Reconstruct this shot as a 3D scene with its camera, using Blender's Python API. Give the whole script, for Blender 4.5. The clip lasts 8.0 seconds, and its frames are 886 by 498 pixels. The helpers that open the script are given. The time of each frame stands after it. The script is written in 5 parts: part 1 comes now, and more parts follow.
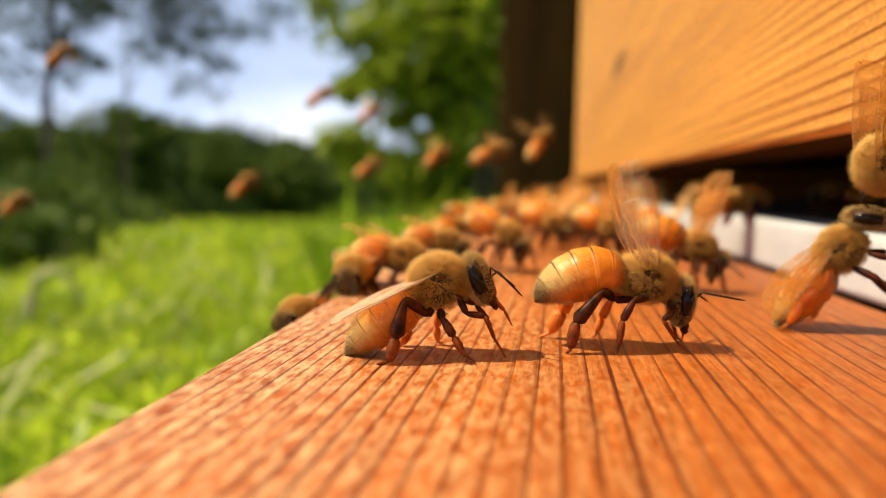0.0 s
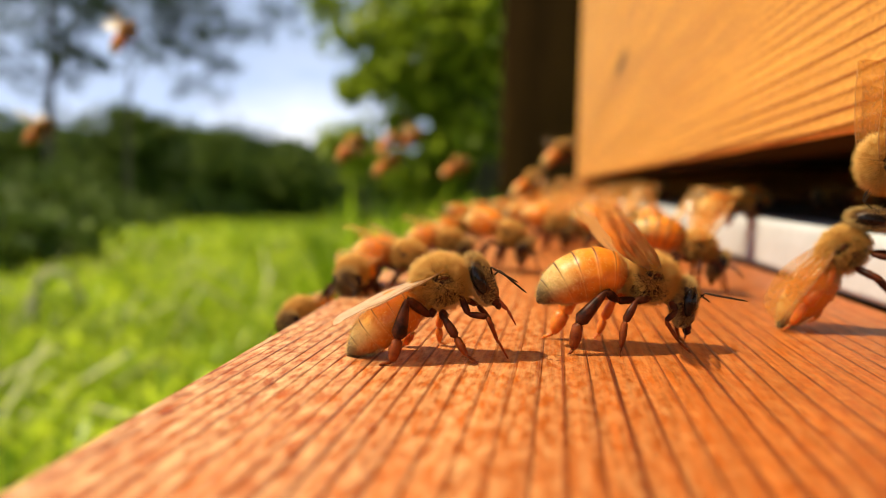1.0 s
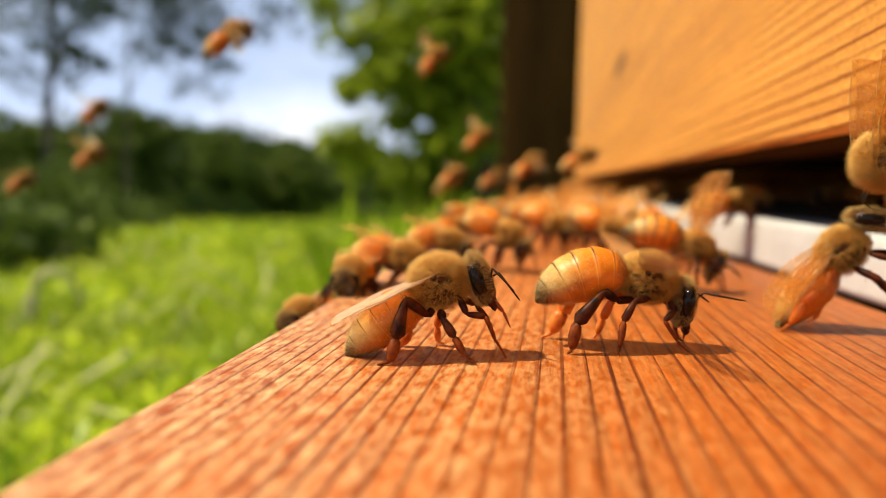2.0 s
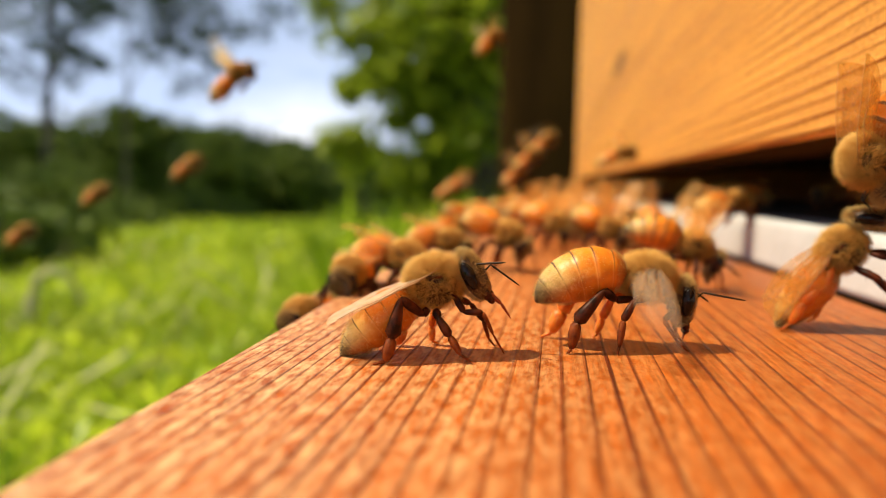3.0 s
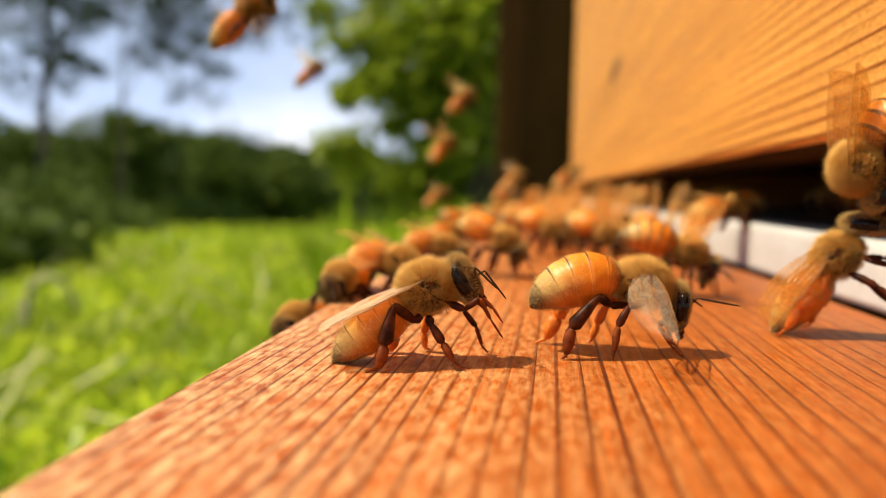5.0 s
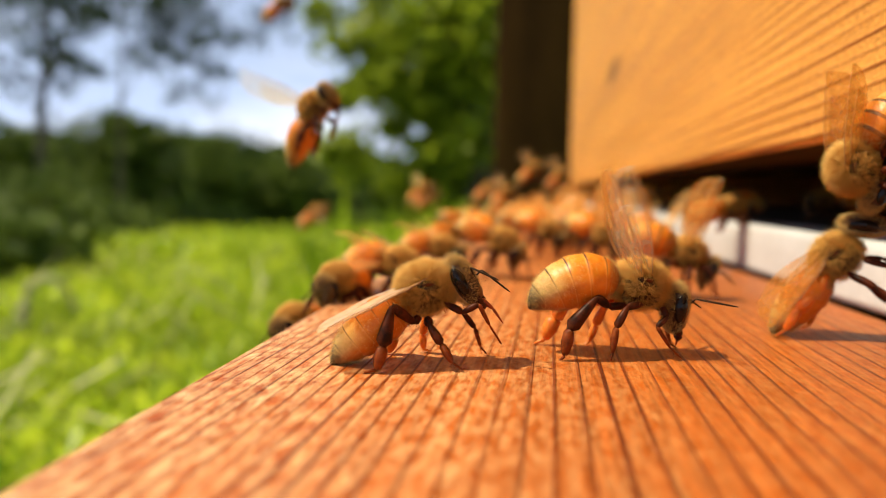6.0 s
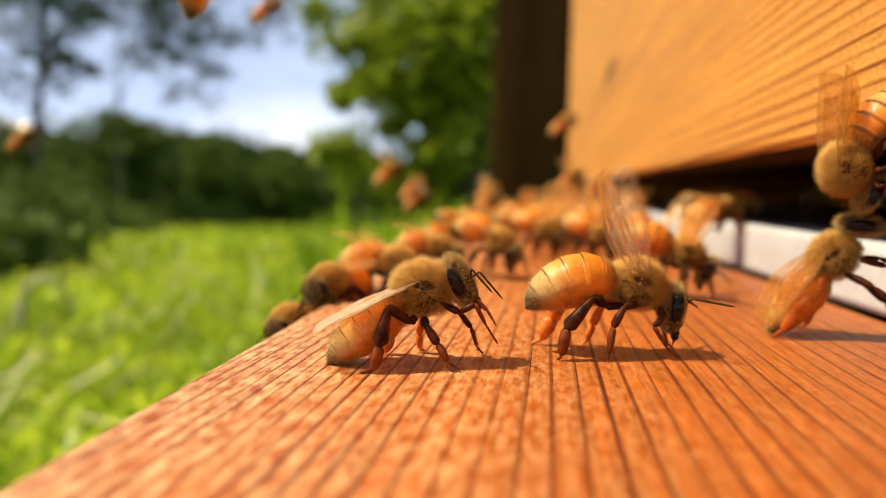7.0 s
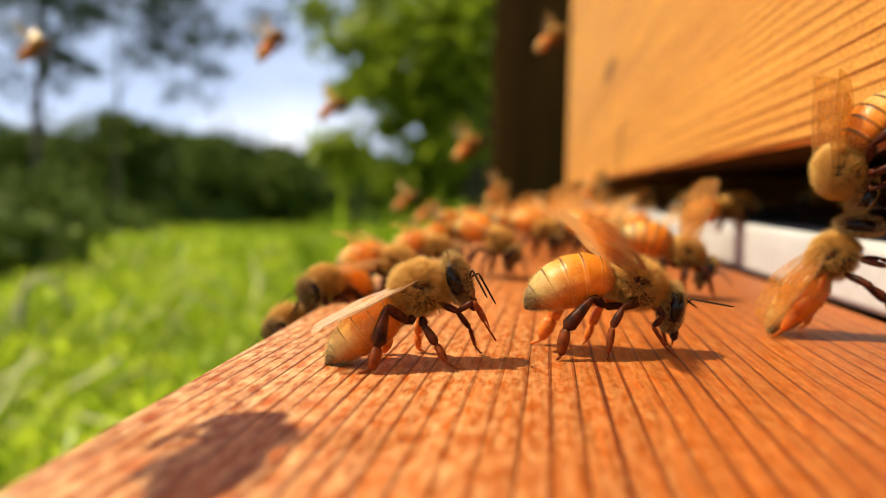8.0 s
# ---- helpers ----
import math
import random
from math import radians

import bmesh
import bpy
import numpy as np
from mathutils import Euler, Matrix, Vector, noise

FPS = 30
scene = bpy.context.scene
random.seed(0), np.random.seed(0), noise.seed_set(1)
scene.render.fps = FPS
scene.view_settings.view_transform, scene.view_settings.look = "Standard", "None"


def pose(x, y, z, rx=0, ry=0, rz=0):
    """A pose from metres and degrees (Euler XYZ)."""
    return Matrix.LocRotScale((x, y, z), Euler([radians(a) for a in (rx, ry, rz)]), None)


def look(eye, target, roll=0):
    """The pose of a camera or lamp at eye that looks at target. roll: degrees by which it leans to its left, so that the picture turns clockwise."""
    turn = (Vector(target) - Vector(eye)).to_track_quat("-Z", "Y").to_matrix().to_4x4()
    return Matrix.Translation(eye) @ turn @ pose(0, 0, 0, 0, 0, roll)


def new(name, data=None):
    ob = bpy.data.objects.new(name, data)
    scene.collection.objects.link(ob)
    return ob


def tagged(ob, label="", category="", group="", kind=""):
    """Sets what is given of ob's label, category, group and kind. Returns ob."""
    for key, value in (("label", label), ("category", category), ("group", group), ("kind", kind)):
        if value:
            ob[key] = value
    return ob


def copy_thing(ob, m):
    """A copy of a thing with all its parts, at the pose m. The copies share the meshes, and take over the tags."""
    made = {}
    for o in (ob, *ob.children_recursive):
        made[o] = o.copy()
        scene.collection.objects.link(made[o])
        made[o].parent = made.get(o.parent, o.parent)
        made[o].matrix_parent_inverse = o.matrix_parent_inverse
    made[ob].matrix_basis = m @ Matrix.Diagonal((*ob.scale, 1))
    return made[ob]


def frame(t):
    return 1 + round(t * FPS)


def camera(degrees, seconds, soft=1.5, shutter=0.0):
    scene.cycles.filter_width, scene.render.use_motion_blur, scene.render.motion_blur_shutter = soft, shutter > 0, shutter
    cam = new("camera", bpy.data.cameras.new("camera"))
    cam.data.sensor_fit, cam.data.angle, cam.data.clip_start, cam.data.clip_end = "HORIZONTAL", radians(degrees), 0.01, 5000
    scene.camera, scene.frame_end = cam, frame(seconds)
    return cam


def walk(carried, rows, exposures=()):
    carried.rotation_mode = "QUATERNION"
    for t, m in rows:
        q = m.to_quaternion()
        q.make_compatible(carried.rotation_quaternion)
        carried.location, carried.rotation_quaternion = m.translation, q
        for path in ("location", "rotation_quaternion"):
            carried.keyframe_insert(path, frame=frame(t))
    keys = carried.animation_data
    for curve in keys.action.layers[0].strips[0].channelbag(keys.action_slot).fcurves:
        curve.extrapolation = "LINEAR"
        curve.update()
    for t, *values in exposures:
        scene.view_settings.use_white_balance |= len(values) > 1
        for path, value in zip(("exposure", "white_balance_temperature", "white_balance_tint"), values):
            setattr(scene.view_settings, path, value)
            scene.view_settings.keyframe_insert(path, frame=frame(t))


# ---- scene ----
MM = 0.001

# ---- camera: a phone lens 12.5 mm over the board ----
cam = camera(65, 8.0, soft=0.8, shutter=0.5)
cam.data.dof.use_dof = True
cam.data.dof.focus_distance = 0.051
cam.data.dof.aperture_fstop = 23
EYE = (0.0, 0.0, 0.0125)


def aim(yaw, pitch, roll, eye=EYE):
    """The camera's pose: degrees to the left of +Y, degrees down, degrees of roll."""
    a, b = radians(yaw), radians(pitch)
    way = Vector((-math.sin(a) * math.cos(b), math.cos(a) * math.cos(b), -math.sin(b)))
    return look(eye, Vector(eye) + way, roll)


# drift of the held lens: seconds, degrees to the right, degrees up
DRIFT = [(0.0, 0, 0), (0.5, -0.14, 0.05), (1.0, -0.19, 0.05), (1.5, -0.14, 0.05), (3.0, -0.05, 0.0), (3.5, 0.0, 0.14), (4.0, 0.14, 0.19),
         (4.5, 0.28, 0.35), (6.0, 0.52, 0.56), (6.5, 0.65, 0.56), (7.0, 0.79, 0.56), (7.5, 0.88, 0.56), (8.0, 0.88, 0.56)]
YAW, PITCH, ROLL = 6.55, 5.15, 1.0
# the hand also slides a fraction of a millimetre while it turns
PATH = [(t, aim(YAW - a * 0.72, PITCH - b, ROLL, (EYE[0] + a * 0.00026, EYE[1], EYE[2]))) for t, a, b in DRIFT]
walk(cam, PATH, exposures=[(0.0, 0.37), (8.0, 0.37)])

# ---- world and sun ----
SUN_UP, SUN_TURN = 57.0, 262.0
world = bpy.data.worlds.new("world")
scene.world = world
world.use_nodes = True
wn, wl = world.node_tree.nodes, world.node_tree.links
wn.clear()
sky = wn.new("ShaderNodeTexSky")
sky.sky_type, sky.sun_disc = "NISHITA", False
sky.sun_elevation, sky.sun_rotation = radians(SUN_UP), radians(SUN_TURN)
sky.air_density, sky.dust_density, sky.ozone_density = 1.0, 0.8, 3.0
wcoord = wn.new("ShaderNodeTexCoord")
wmap = wn.new("ShaderNodeMapping")
wmap.inputs["Scale"].default_value = (1.0, 1.0, 3.2)
wnoise = wn.new("ShaderNodeTexNoise")
wnoise.inputs["Scale"].default_value = 2.6
wnoise.inputs["Detail"].default_value = 6
wnoise.inputs["Roughness"].default_value = 0.58
wramp = wn.new("ShaderNodeValToRGB")
wramp.color_ramp.elements[0].position, wramp.color_ramp.elements[1].position = 0.47, 0.68
wsep = wn.new("ShaderNodeSeparateXYZ")
wlow = wn.new("ShaderNodeMapRange")
wlow.inputs["From Min"].default_value, wlow.inputs["From Max"].default_value = 0.20, 0.06
wlow.inputs["To Min"].default_value, wlow.inputs["To Max"].default_value = 0.15, 1.0
wmul = wn.new("ShaderNodeMath")
wmul.operation = "MULTIPLY"
wmix = wn.new("ShaderNodeMix")
wmix.data_type = "RGBA"
wmix.inputs["B"].default_value = (22.5, 22.8, 24.0, 1)
# summer haze: paler towards the horizon
whaze = wn.new("ShaderNodeMapRange")
whaze.inputs["From Min"].default_value, whaze.inputs["From Max"].default_value = 0.60, 0.04
whaze.inputs["To Min"].default_value, whaze.inputs["To Max"].default_value = 0.0, 0.95
wpale = wn.new("ShaderNodeMix")
wpale.data_type = "RGBA"
wpale.inputs["B"].default_value = (12.8, 15.4, 21.0, 1)
wback = wn.new("ShaderNodeBackground")
wback.inputs["Strength"].default_value = 0.046
wout = wn.new("ShaderNodeOutputWorld")
wl.new(wcoord.outputs["Generated"], wmap.inputs["Vector"])
wl.new(wmap.outputs["Vector"], wnoise.inputs["Vector"])
wl.new(wnoise.outputs["Fac"], wramp.inputs["Fac"])
wl.new(wcoord.outputs["Generated"], wsep.inputs[0])
wl.new(wsep.outputs["Z"], wlow.inputs["Value"])
wl.new(wramp.outputs["Color"], wmul.inputs[0])
wl.new(wlow.outputs["Result"], wmul.inputs[1])
wl.new(wmul.outputs[0], wmix.inputs["Factor"])
wl.new(wsep.outputs["Z"], whaze.inputs["Value"])
wl.new(whaze.outputs["Result"], wpale.inputs["Factor"])
wl.new(sky.outputs["Color"], wpale.inputs["A"])
wl.new(wpale.outputs["Result"], wmix.inputs["A"])
wl.new(wmix.outputs["Result"], wback.inputs["Color"])
wl.new(wback.outputs["Background"], wout.inputs["Surface"])

sun_data = bpy.data.lights.new("sun", "SUN")
sun_data.energy, sun_data.angle, sun_data.color = 5.0, radians(0.6), (1.0, 0.88, 0.63)
sun = new("sun", sun_data)
su, st = radians(SUN_UP), radians(SUN_TURN)
SUN_WAY = Vector((math.sin(st) * math.cos(su), math.cos(st) * math.cos(su), math.sin(su)))
sun.matrix_basis = look(SUN_WAY * 20, (0, 0, 0))

# ---- materials ----
def material(name, rough=0.5, metal=0.0):
    m = bpy.data.materials.new(name)
    m.use_nodes = True
    b = m.node_tree.nodes["Principled BSDF"]
    b.inputs["Roughness"].default_value, b.inputs["Metallic"].default_value = rough, metal
    return m, m.node_tree.nodes, m.node_tree.links, b


def ramp(nodes, stops):
    r = nodes.new("ShaderNodeValToRGB")
    e = r.color_ramp.elements
    while len(e) < len(stops):
        e.new(0.5)
    for el, (p, c) in zip(e, stops):
        el.position, el.color = p, (*c, 1)
    return r


def noise_node(nodes, links, vector, scale, detail=4, rough=0.55):
    n = nodes.new("ShaderNodeTexNoise")
    n.inputs["Scale"].default_value, n.inputs["Detail"].default_value = scale, detail
    n.inputs["Roughness"].default_value = rough
    if vector:
        links.new(vector, n.inputs["Vector"])
    return n


def mapped(nodes, links, scale=(1, 1, 1), turn=(0, 0, 0), source="Object"):
    tc, mp = nodes.new("ShaderNodeTexCoord"), nodes.new("ShaderNodeMapping")
    mp.inputs["Scale"].default_value = scale
    mp.inputs["Rotation"].default_value = [radians(a) for a in turn]
    links.new(tc.outputs[source], mp.inputs["Vector"])
    return mp.outputs["Vector"]


def math_node(nodes, links, op, a, b=None, c=None):
    n = nodes.new("ShaderNodeMath")
    n.operation = op
    for i, v in enumerate((a, b, c)):
        if v is None:
            continue
        if isinstance(v, (int, float)):
            n.inputs[i].default_value = v
        else:
            links.new(v, n.inputs[i])
    return n.outputs[0]


def mix_color(nodes, links, fac, a, b, blend="MIX"):
    n = nodes.new("ShaderNodeMix")
    n.data_type, n.blend_type = "RGBA", blend
    for key, v in (("Factor", fac), ("A", a), ("B", b)):
        if isinstance(v, (int, float)):
            n.inputs[key].default_value = v
        elif isinstance(v, tuple):
            n.inputs[key].default_value = (*v, 1)
        else:
            links.new(v, n.inputs[key])
    return n.outputs["Result"]


def bump(nodes, links, height, strength, distance, shader):
    n = nodes.new("ShaderNodeBump")
    n.inputs["Strength"].default_value, n.inputs["Distance"].default_value = strength, distance
    links.new(height, n.inputs["Height"])
    links.new(n.outputs["Normal"], shader.inputs["Normal"])


def wood(name, across, early, late, ring, turn, rough, wobble, fibre, depth, knots=(), streak=0.35, width=0.8, wash=None, edge=None):
    """Sawn softwood. across: the axis over which the year rings repeat; ring: their spacing in metres."""
    m, n, l, b = material(name, rough)
    b.inputs["Specular IOR Level"].default_value = 0.22
    v = mapped(n, l, turn=turn)
    sep = n.new("ShaderNodeSeparateXYZ")
    l.new(v, sep.inputs[0])
    stretch = [1.0, 1.0, 1.0]
    stretch["XYZ".index("Y")] = 0.06
    big = n.new("ShaderNodeMapping")
    big.inputs["Scale"].default_value = stretch
    l.new(v, big.inputs["Vector"])
    wav = noise_node(n, l, big.outputs["Vector"], 55, 2)
    fine = noise_node(n, l, big.outputs["Vector"], 420, 3)
    # year rings: a slow pale rise and a sharp dark edge
    pos = math_node(n, l, "DIVIDE", sep.outputs[across], ring)
    if edge:
        # the rings crowd together towards the outer edge
        inward = math_node(n, l, "MINIMUM", math_node(n, l, "ADD", sep.outputs[across], 0.005), 0.0)
        pos = math_node(n, l, "MULTIPLY_ADD", math_node(n, l, "MULTIPLY", inward, inward), -0.35 / (ring * 0.015), pos)
    w1 = math_node(n, l, "MULTIPLY_ADD", wav.outputs["Fac"], wobble, pos)
    w2 = math_node(n, l, "MULTIPLY_ADD", fine.outputs["Fac"], 0.16, w1)
    for (ky, kz, r) in knots:
        kp = n.new("ShaderNodeVectorMath")
        kp.operation = "DISTANCE"
        kp.inputs[1].default_value = (0, ky * 0.22, kz)
        flat = n.new("ShaderNodeCombineXYZ")
        l.new(math_node(n, l, "MULTIPLY", sep.outputs["Y"], 0.22), flat.inputs[1])
        l.new(sep.outputs["Z"], flat.inputs[2])
        l.new(flat.outputs[0], kp.inputs[0])
        near = n.new("ShaderNodeMapRange")
        near.inputs["From Min"].default_value, near.inputs["From Max"].default_value = r * 4, 0.0
        near.inputs["To Min"].default_value, near.inputs["To Max"].default_value = 0.0, 3.0
        near.interpolation_type = "SMOOTHSTEP"
        l.new(kp.outputs["Value"], near.inputs["Value"])
        w2 = math_node(n, l, "ADD", w2, near.outputs["Result"])
        knot_fac = n.new("ShaderNodeMapRange")
        knot_fac.inputs["From Min"].default_value, knot_fac.inputs["From Max"].default_value = r, r * 0.4
        l.new(kp.outputs["Value"], knot_fac.inputs["Value"])
    fr = math_node(n, l, "FRACT", w2)
    # ring darkness differs from ring to ring
    which = math_node(n, l, "FLOOR", w2)
    wn2 = n.new("ShaderNodeTexWhiteNoise")
    wn2.noise_dimensions = "1D"
    l.new(which, wn2.inputs["W"])
    r = ramp(n, [(0.0, (0.9, 0.9, 0.9)), (0.06, (0.0, 0.0, 0.0)), (0.45, (0.03, 0.03, 0.03)), (width, (0.22, 0.22, 0.22)), (width * 0.5 + 0.46, (1, 1, 1))])
    l.new(fr, r.inputs["Fac"])
    amount = math_node(n, l, "MULTIPLY_ADD", wn2.outputs["Value"], 0.58, 0.42)
    dark = math_node(n, l, "MULTIPLY", r.outputs["Color"], amount)
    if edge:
        # the rings grow fainter towards the hive
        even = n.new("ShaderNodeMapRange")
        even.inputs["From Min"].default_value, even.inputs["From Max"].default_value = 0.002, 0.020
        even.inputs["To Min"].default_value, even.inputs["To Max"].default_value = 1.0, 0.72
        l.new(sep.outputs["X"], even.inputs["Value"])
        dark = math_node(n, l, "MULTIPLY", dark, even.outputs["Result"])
    fibres = n.new("ShaderNodeMapping")
    fs = [1.0, 1.0, 1.0]
    fs[1] = 0.035
    fibres.inputs["Scale"].default_value = fs
    l.new(v, fibres.inputs["Vector"])
    fb = noise_node(n, l, fibres.outputs["Vector"], fibre, 3, 0.7)
    blotch = noise_node(n, l, big.outputs["Vector"], 160, 5, 0.65)
    spots = noise_node(n, l, v, 900, 2, 0.6)
    base = mix_color(n, l, dark, early, late)
    grit = noise_node(n, l, v, 2900, 5, 0.78)
    gr = ramp(n, [(0.38, (0.62, 0.52, 0.46)), (0.60, (1.22, 1.26, 1.32))])
    l.new(grit.outputs["Fac"], gr.inputs["Fac"])
    base = mix_color(n, l, 0.76, base, gr.outputs["Color"], "MULTIPLY")
    fr2 = ramp(n, [(0.35, (1 - streak,) * 3), (0.65, (1 + streak * 0.4,) * 3)])
    l.new(fb.outputs["Fac"], fr2.inputs["Fac"])
    base = mix_color(n, l, 0.8, base, fr2.outputs["Color"], "MULTIPLY")
    br = ramp(n, [(0.3, (0.74, 0.66, 0.6)), (0.7, (1.12, 1.12, 1.12))])
    l.new(blotch.outputs["Fac"], br.inputs["Fac"])
    base = mix_color(n, l, 0.75, base, br.outputs["Color"], "MULTIPLY")
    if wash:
        # pale worn patches between the rings; the gain outward puts sky sheen in
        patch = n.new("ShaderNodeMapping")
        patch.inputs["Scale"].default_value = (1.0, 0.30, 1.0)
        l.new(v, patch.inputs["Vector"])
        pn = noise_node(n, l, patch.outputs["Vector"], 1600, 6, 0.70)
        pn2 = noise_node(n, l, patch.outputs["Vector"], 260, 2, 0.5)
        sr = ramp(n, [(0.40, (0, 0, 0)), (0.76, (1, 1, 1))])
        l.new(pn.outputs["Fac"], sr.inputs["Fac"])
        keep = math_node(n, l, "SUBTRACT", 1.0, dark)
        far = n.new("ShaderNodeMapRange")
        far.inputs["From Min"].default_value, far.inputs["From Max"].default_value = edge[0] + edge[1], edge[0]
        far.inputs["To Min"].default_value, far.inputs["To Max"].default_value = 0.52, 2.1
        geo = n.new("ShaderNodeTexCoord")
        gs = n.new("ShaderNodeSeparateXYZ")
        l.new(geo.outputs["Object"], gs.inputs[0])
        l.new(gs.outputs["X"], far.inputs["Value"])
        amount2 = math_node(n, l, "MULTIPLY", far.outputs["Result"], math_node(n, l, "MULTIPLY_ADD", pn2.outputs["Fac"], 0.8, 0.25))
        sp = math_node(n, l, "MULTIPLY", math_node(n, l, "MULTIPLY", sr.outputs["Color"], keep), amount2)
        # wear and painted sheen: paler towards the outer edge, stained on the inner half
        worn_sheen = n.new("ShaderNodeMapRange")
        worn_sheen.inputs["From Min"].default_value, worn_sheen.inputs["From Max"].default_value = edge[0] + edge[1], edge[0]
        l.new(gs.outputs["X"], worn_sheen.inputs["Value"])
        tone = mix_color(n, l, worn_sheen.outputs["Result"], (0.86, 0.44, 0.15), wash)
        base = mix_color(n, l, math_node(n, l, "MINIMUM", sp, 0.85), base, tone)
    if knots:
        base = mix_color(n, l, math_node(n, l, "MULTIPLY", knot_fac.outputs["Result"], 0.80), base, (0.09, 0.035, 0.010))
    l.new(base, b.inputs["Base Color"])
    h = math_node(n, l, "MULTIPLY_ADD", fb.outputs["Fac"], 0.5, dark)
    h2 = math_node(n, l, "MULTIPLY_ADD", grit.outputs["Fac"], 0.35, math_node(n, l, "MULTIPLY_ADD", spots.outputs["Fac"], 0.7, h))
    bump(n, l, h2, 0.8, depth, b)
    rr = math_node(n, l, "MULTIPLY_ADD", blotch.outputs["Fac"], 0.3, rough - 0.15)
    l.new(rr, b.inputs["Roughness"])
    return m


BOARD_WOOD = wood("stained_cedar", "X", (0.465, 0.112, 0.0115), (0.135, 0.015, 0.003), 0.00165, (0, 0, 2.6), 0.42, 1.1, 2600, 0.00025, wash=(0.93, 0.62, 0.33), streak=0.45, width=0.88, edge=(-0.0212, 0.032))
BOX_WOOD = wood("honey_cedar", "Z", (0.98, 0.470, 0.095), (0.40, 0.105, 0.012), 0.0016, (1.6, 0, 0), 0.5, 1.9, 2200, 0.00015, knots=((0.262, 0.0655, 0.0050),), streak=0.15, width=0.74)


def speckled(name, a, b_, scale, rough, depth=0.0, stretch=(1, 1, 1), metal=0.0, gloss=0.4):
    m, n, l, b = material(name, rough, metal)
    b.inputs["Specular IOR Level"].default_value = gloss
    v = mapped(n, l, scale=stretch)
    n1, n2 = noise_node(n, l, v, scale, 5, 0.6), noise_node(n, l, v, scale * 7, 3)
    f = math_node(n, l, "MULTIPLY_ADD", n2.outputs["Fac"], 0.4, math_node(n, l, "MULTIPLY", n1.outputs["Fac"], 0.7))
    r = ramp(n, [(0.36, a), (0.68, b_)])
    l.new(f, r.inputs["Fac"])
    l.new(r.outputs["Color"], b.inputs["Base Color"])
    if depth:
        bump(n, l, f, 0.6, depth, b)
    return m


WHITE = speckled("white_plastic", (0.50, 0.49, 0.47), (0.62, 0.61, 0.60), 90, 0.45, 0.0003)
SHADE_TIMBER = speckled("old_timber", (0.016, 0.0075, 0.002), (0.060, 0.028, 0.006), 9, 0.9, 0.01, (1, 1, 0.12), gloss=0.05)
# hive interior: the slot's shade is put into this near-black timber
HIVE_INSIDE = speckled("shaded_timber", (0.030, 0.016, 0.007), (0.06, 0.033, 0.014), 40, 0.8, 0.001, (1, 0.1, 1))
ROOF_METAL = speckled("roof_metal", (0.55, 0.55, 0.54), (0.66, 0.66, 0.65), 20, 0.4, 0.0, metal=0.7)
SOIL = speckled("meadow_soil", (0.05, 0.085, 0.008), (0.11, 0.16, 0.02), 3, 0.95, 0.02)


def leafy(name, a, b_, rough=0.5, glow=0.3, patch=1.4, depth=0.3):
    """Leaves and blades: each island has its own green, and light passes through."""
    m, n, l, b = material(name, rough)
    g = n.new("ShaderNodeNewGeometry")
    r = ramp(n, [(0.0, a), (1.0, b_)])
    l.new(g.outputs["Random Per Island"], r.inputs["Fac"])
    v = mapped(n, l)
    big = noise_node(n, l, v, patch, 3)
    tone = ramp(n, [(0.35, (1 - depth, 1.05 - depth, 0.9 - depth)), (0.65, (1 + depth / 2, 0.95 + depth / 2, 0.85 + depth / 2))])
    l.new(big.outputs["Fac"], tone.inputs["Fac"])
    c = mix_color(n, l, 0.8, r.outputs["Color"], tone.outputs["Color"], "MULTIPLY")
    l.new(c, b.inputs["Base Color"])
    b.inputs["Specular IOR Level"].default_value = 0.2
    tr = n.new("ShaderNodeBsdfTranslucent")
    l.new(c, tr.inputs["Color"])
    mx = n.new("ShaderNodeMixShader")
    mx.inputs[0].default_value = glow
    l.new(b.outputs[0], mx.inputs[1])
    l.new(tr.outputs[0], mx.inputs[2])
    l.new(mx.outputs[0], n["Material Output"].inputs["Surface"])
    return m


GRASS = leafy("grass_blade", (0.14, 0.27, 0.005), (0.72, 0.84, 0.055), 0.35, 0.5, 5.0, 0.5)
DRY_GRASS = leafy("dry_stalk", (0.42, 0.40, 0.20), (0.62, 0.60, 0.38), 0.6, 0.2)
GUM_LEAF = leafy("gum_leaf", (0.020, 0.040, 0.010), (0.055, 0.090, 0.020), 0.6, 0.25)
TREE_LEAF = leafy("tree_leaf", (0.15, 0.22, 0.014), (0.42, 0.50, 0.035), 0.45, 0.5)
BUSH_LEAF = leafy("bush_leaf", (0.055, 0.095, 0.012), (0.16, 0.22, 0.028), 0.6, 0.25)
WOODS_LEAF = leafy("woods_leaf", (0.022, 0.048, 0.008), (0.080, 0.130, 0.018), 0.6, 0.25)
BARK = speckled("grey_bark", (0.025, 0.019, 0.014), (0.085, 0.066, 0.050), 6, 0.9, 0.02, (1, 1, 0.2))


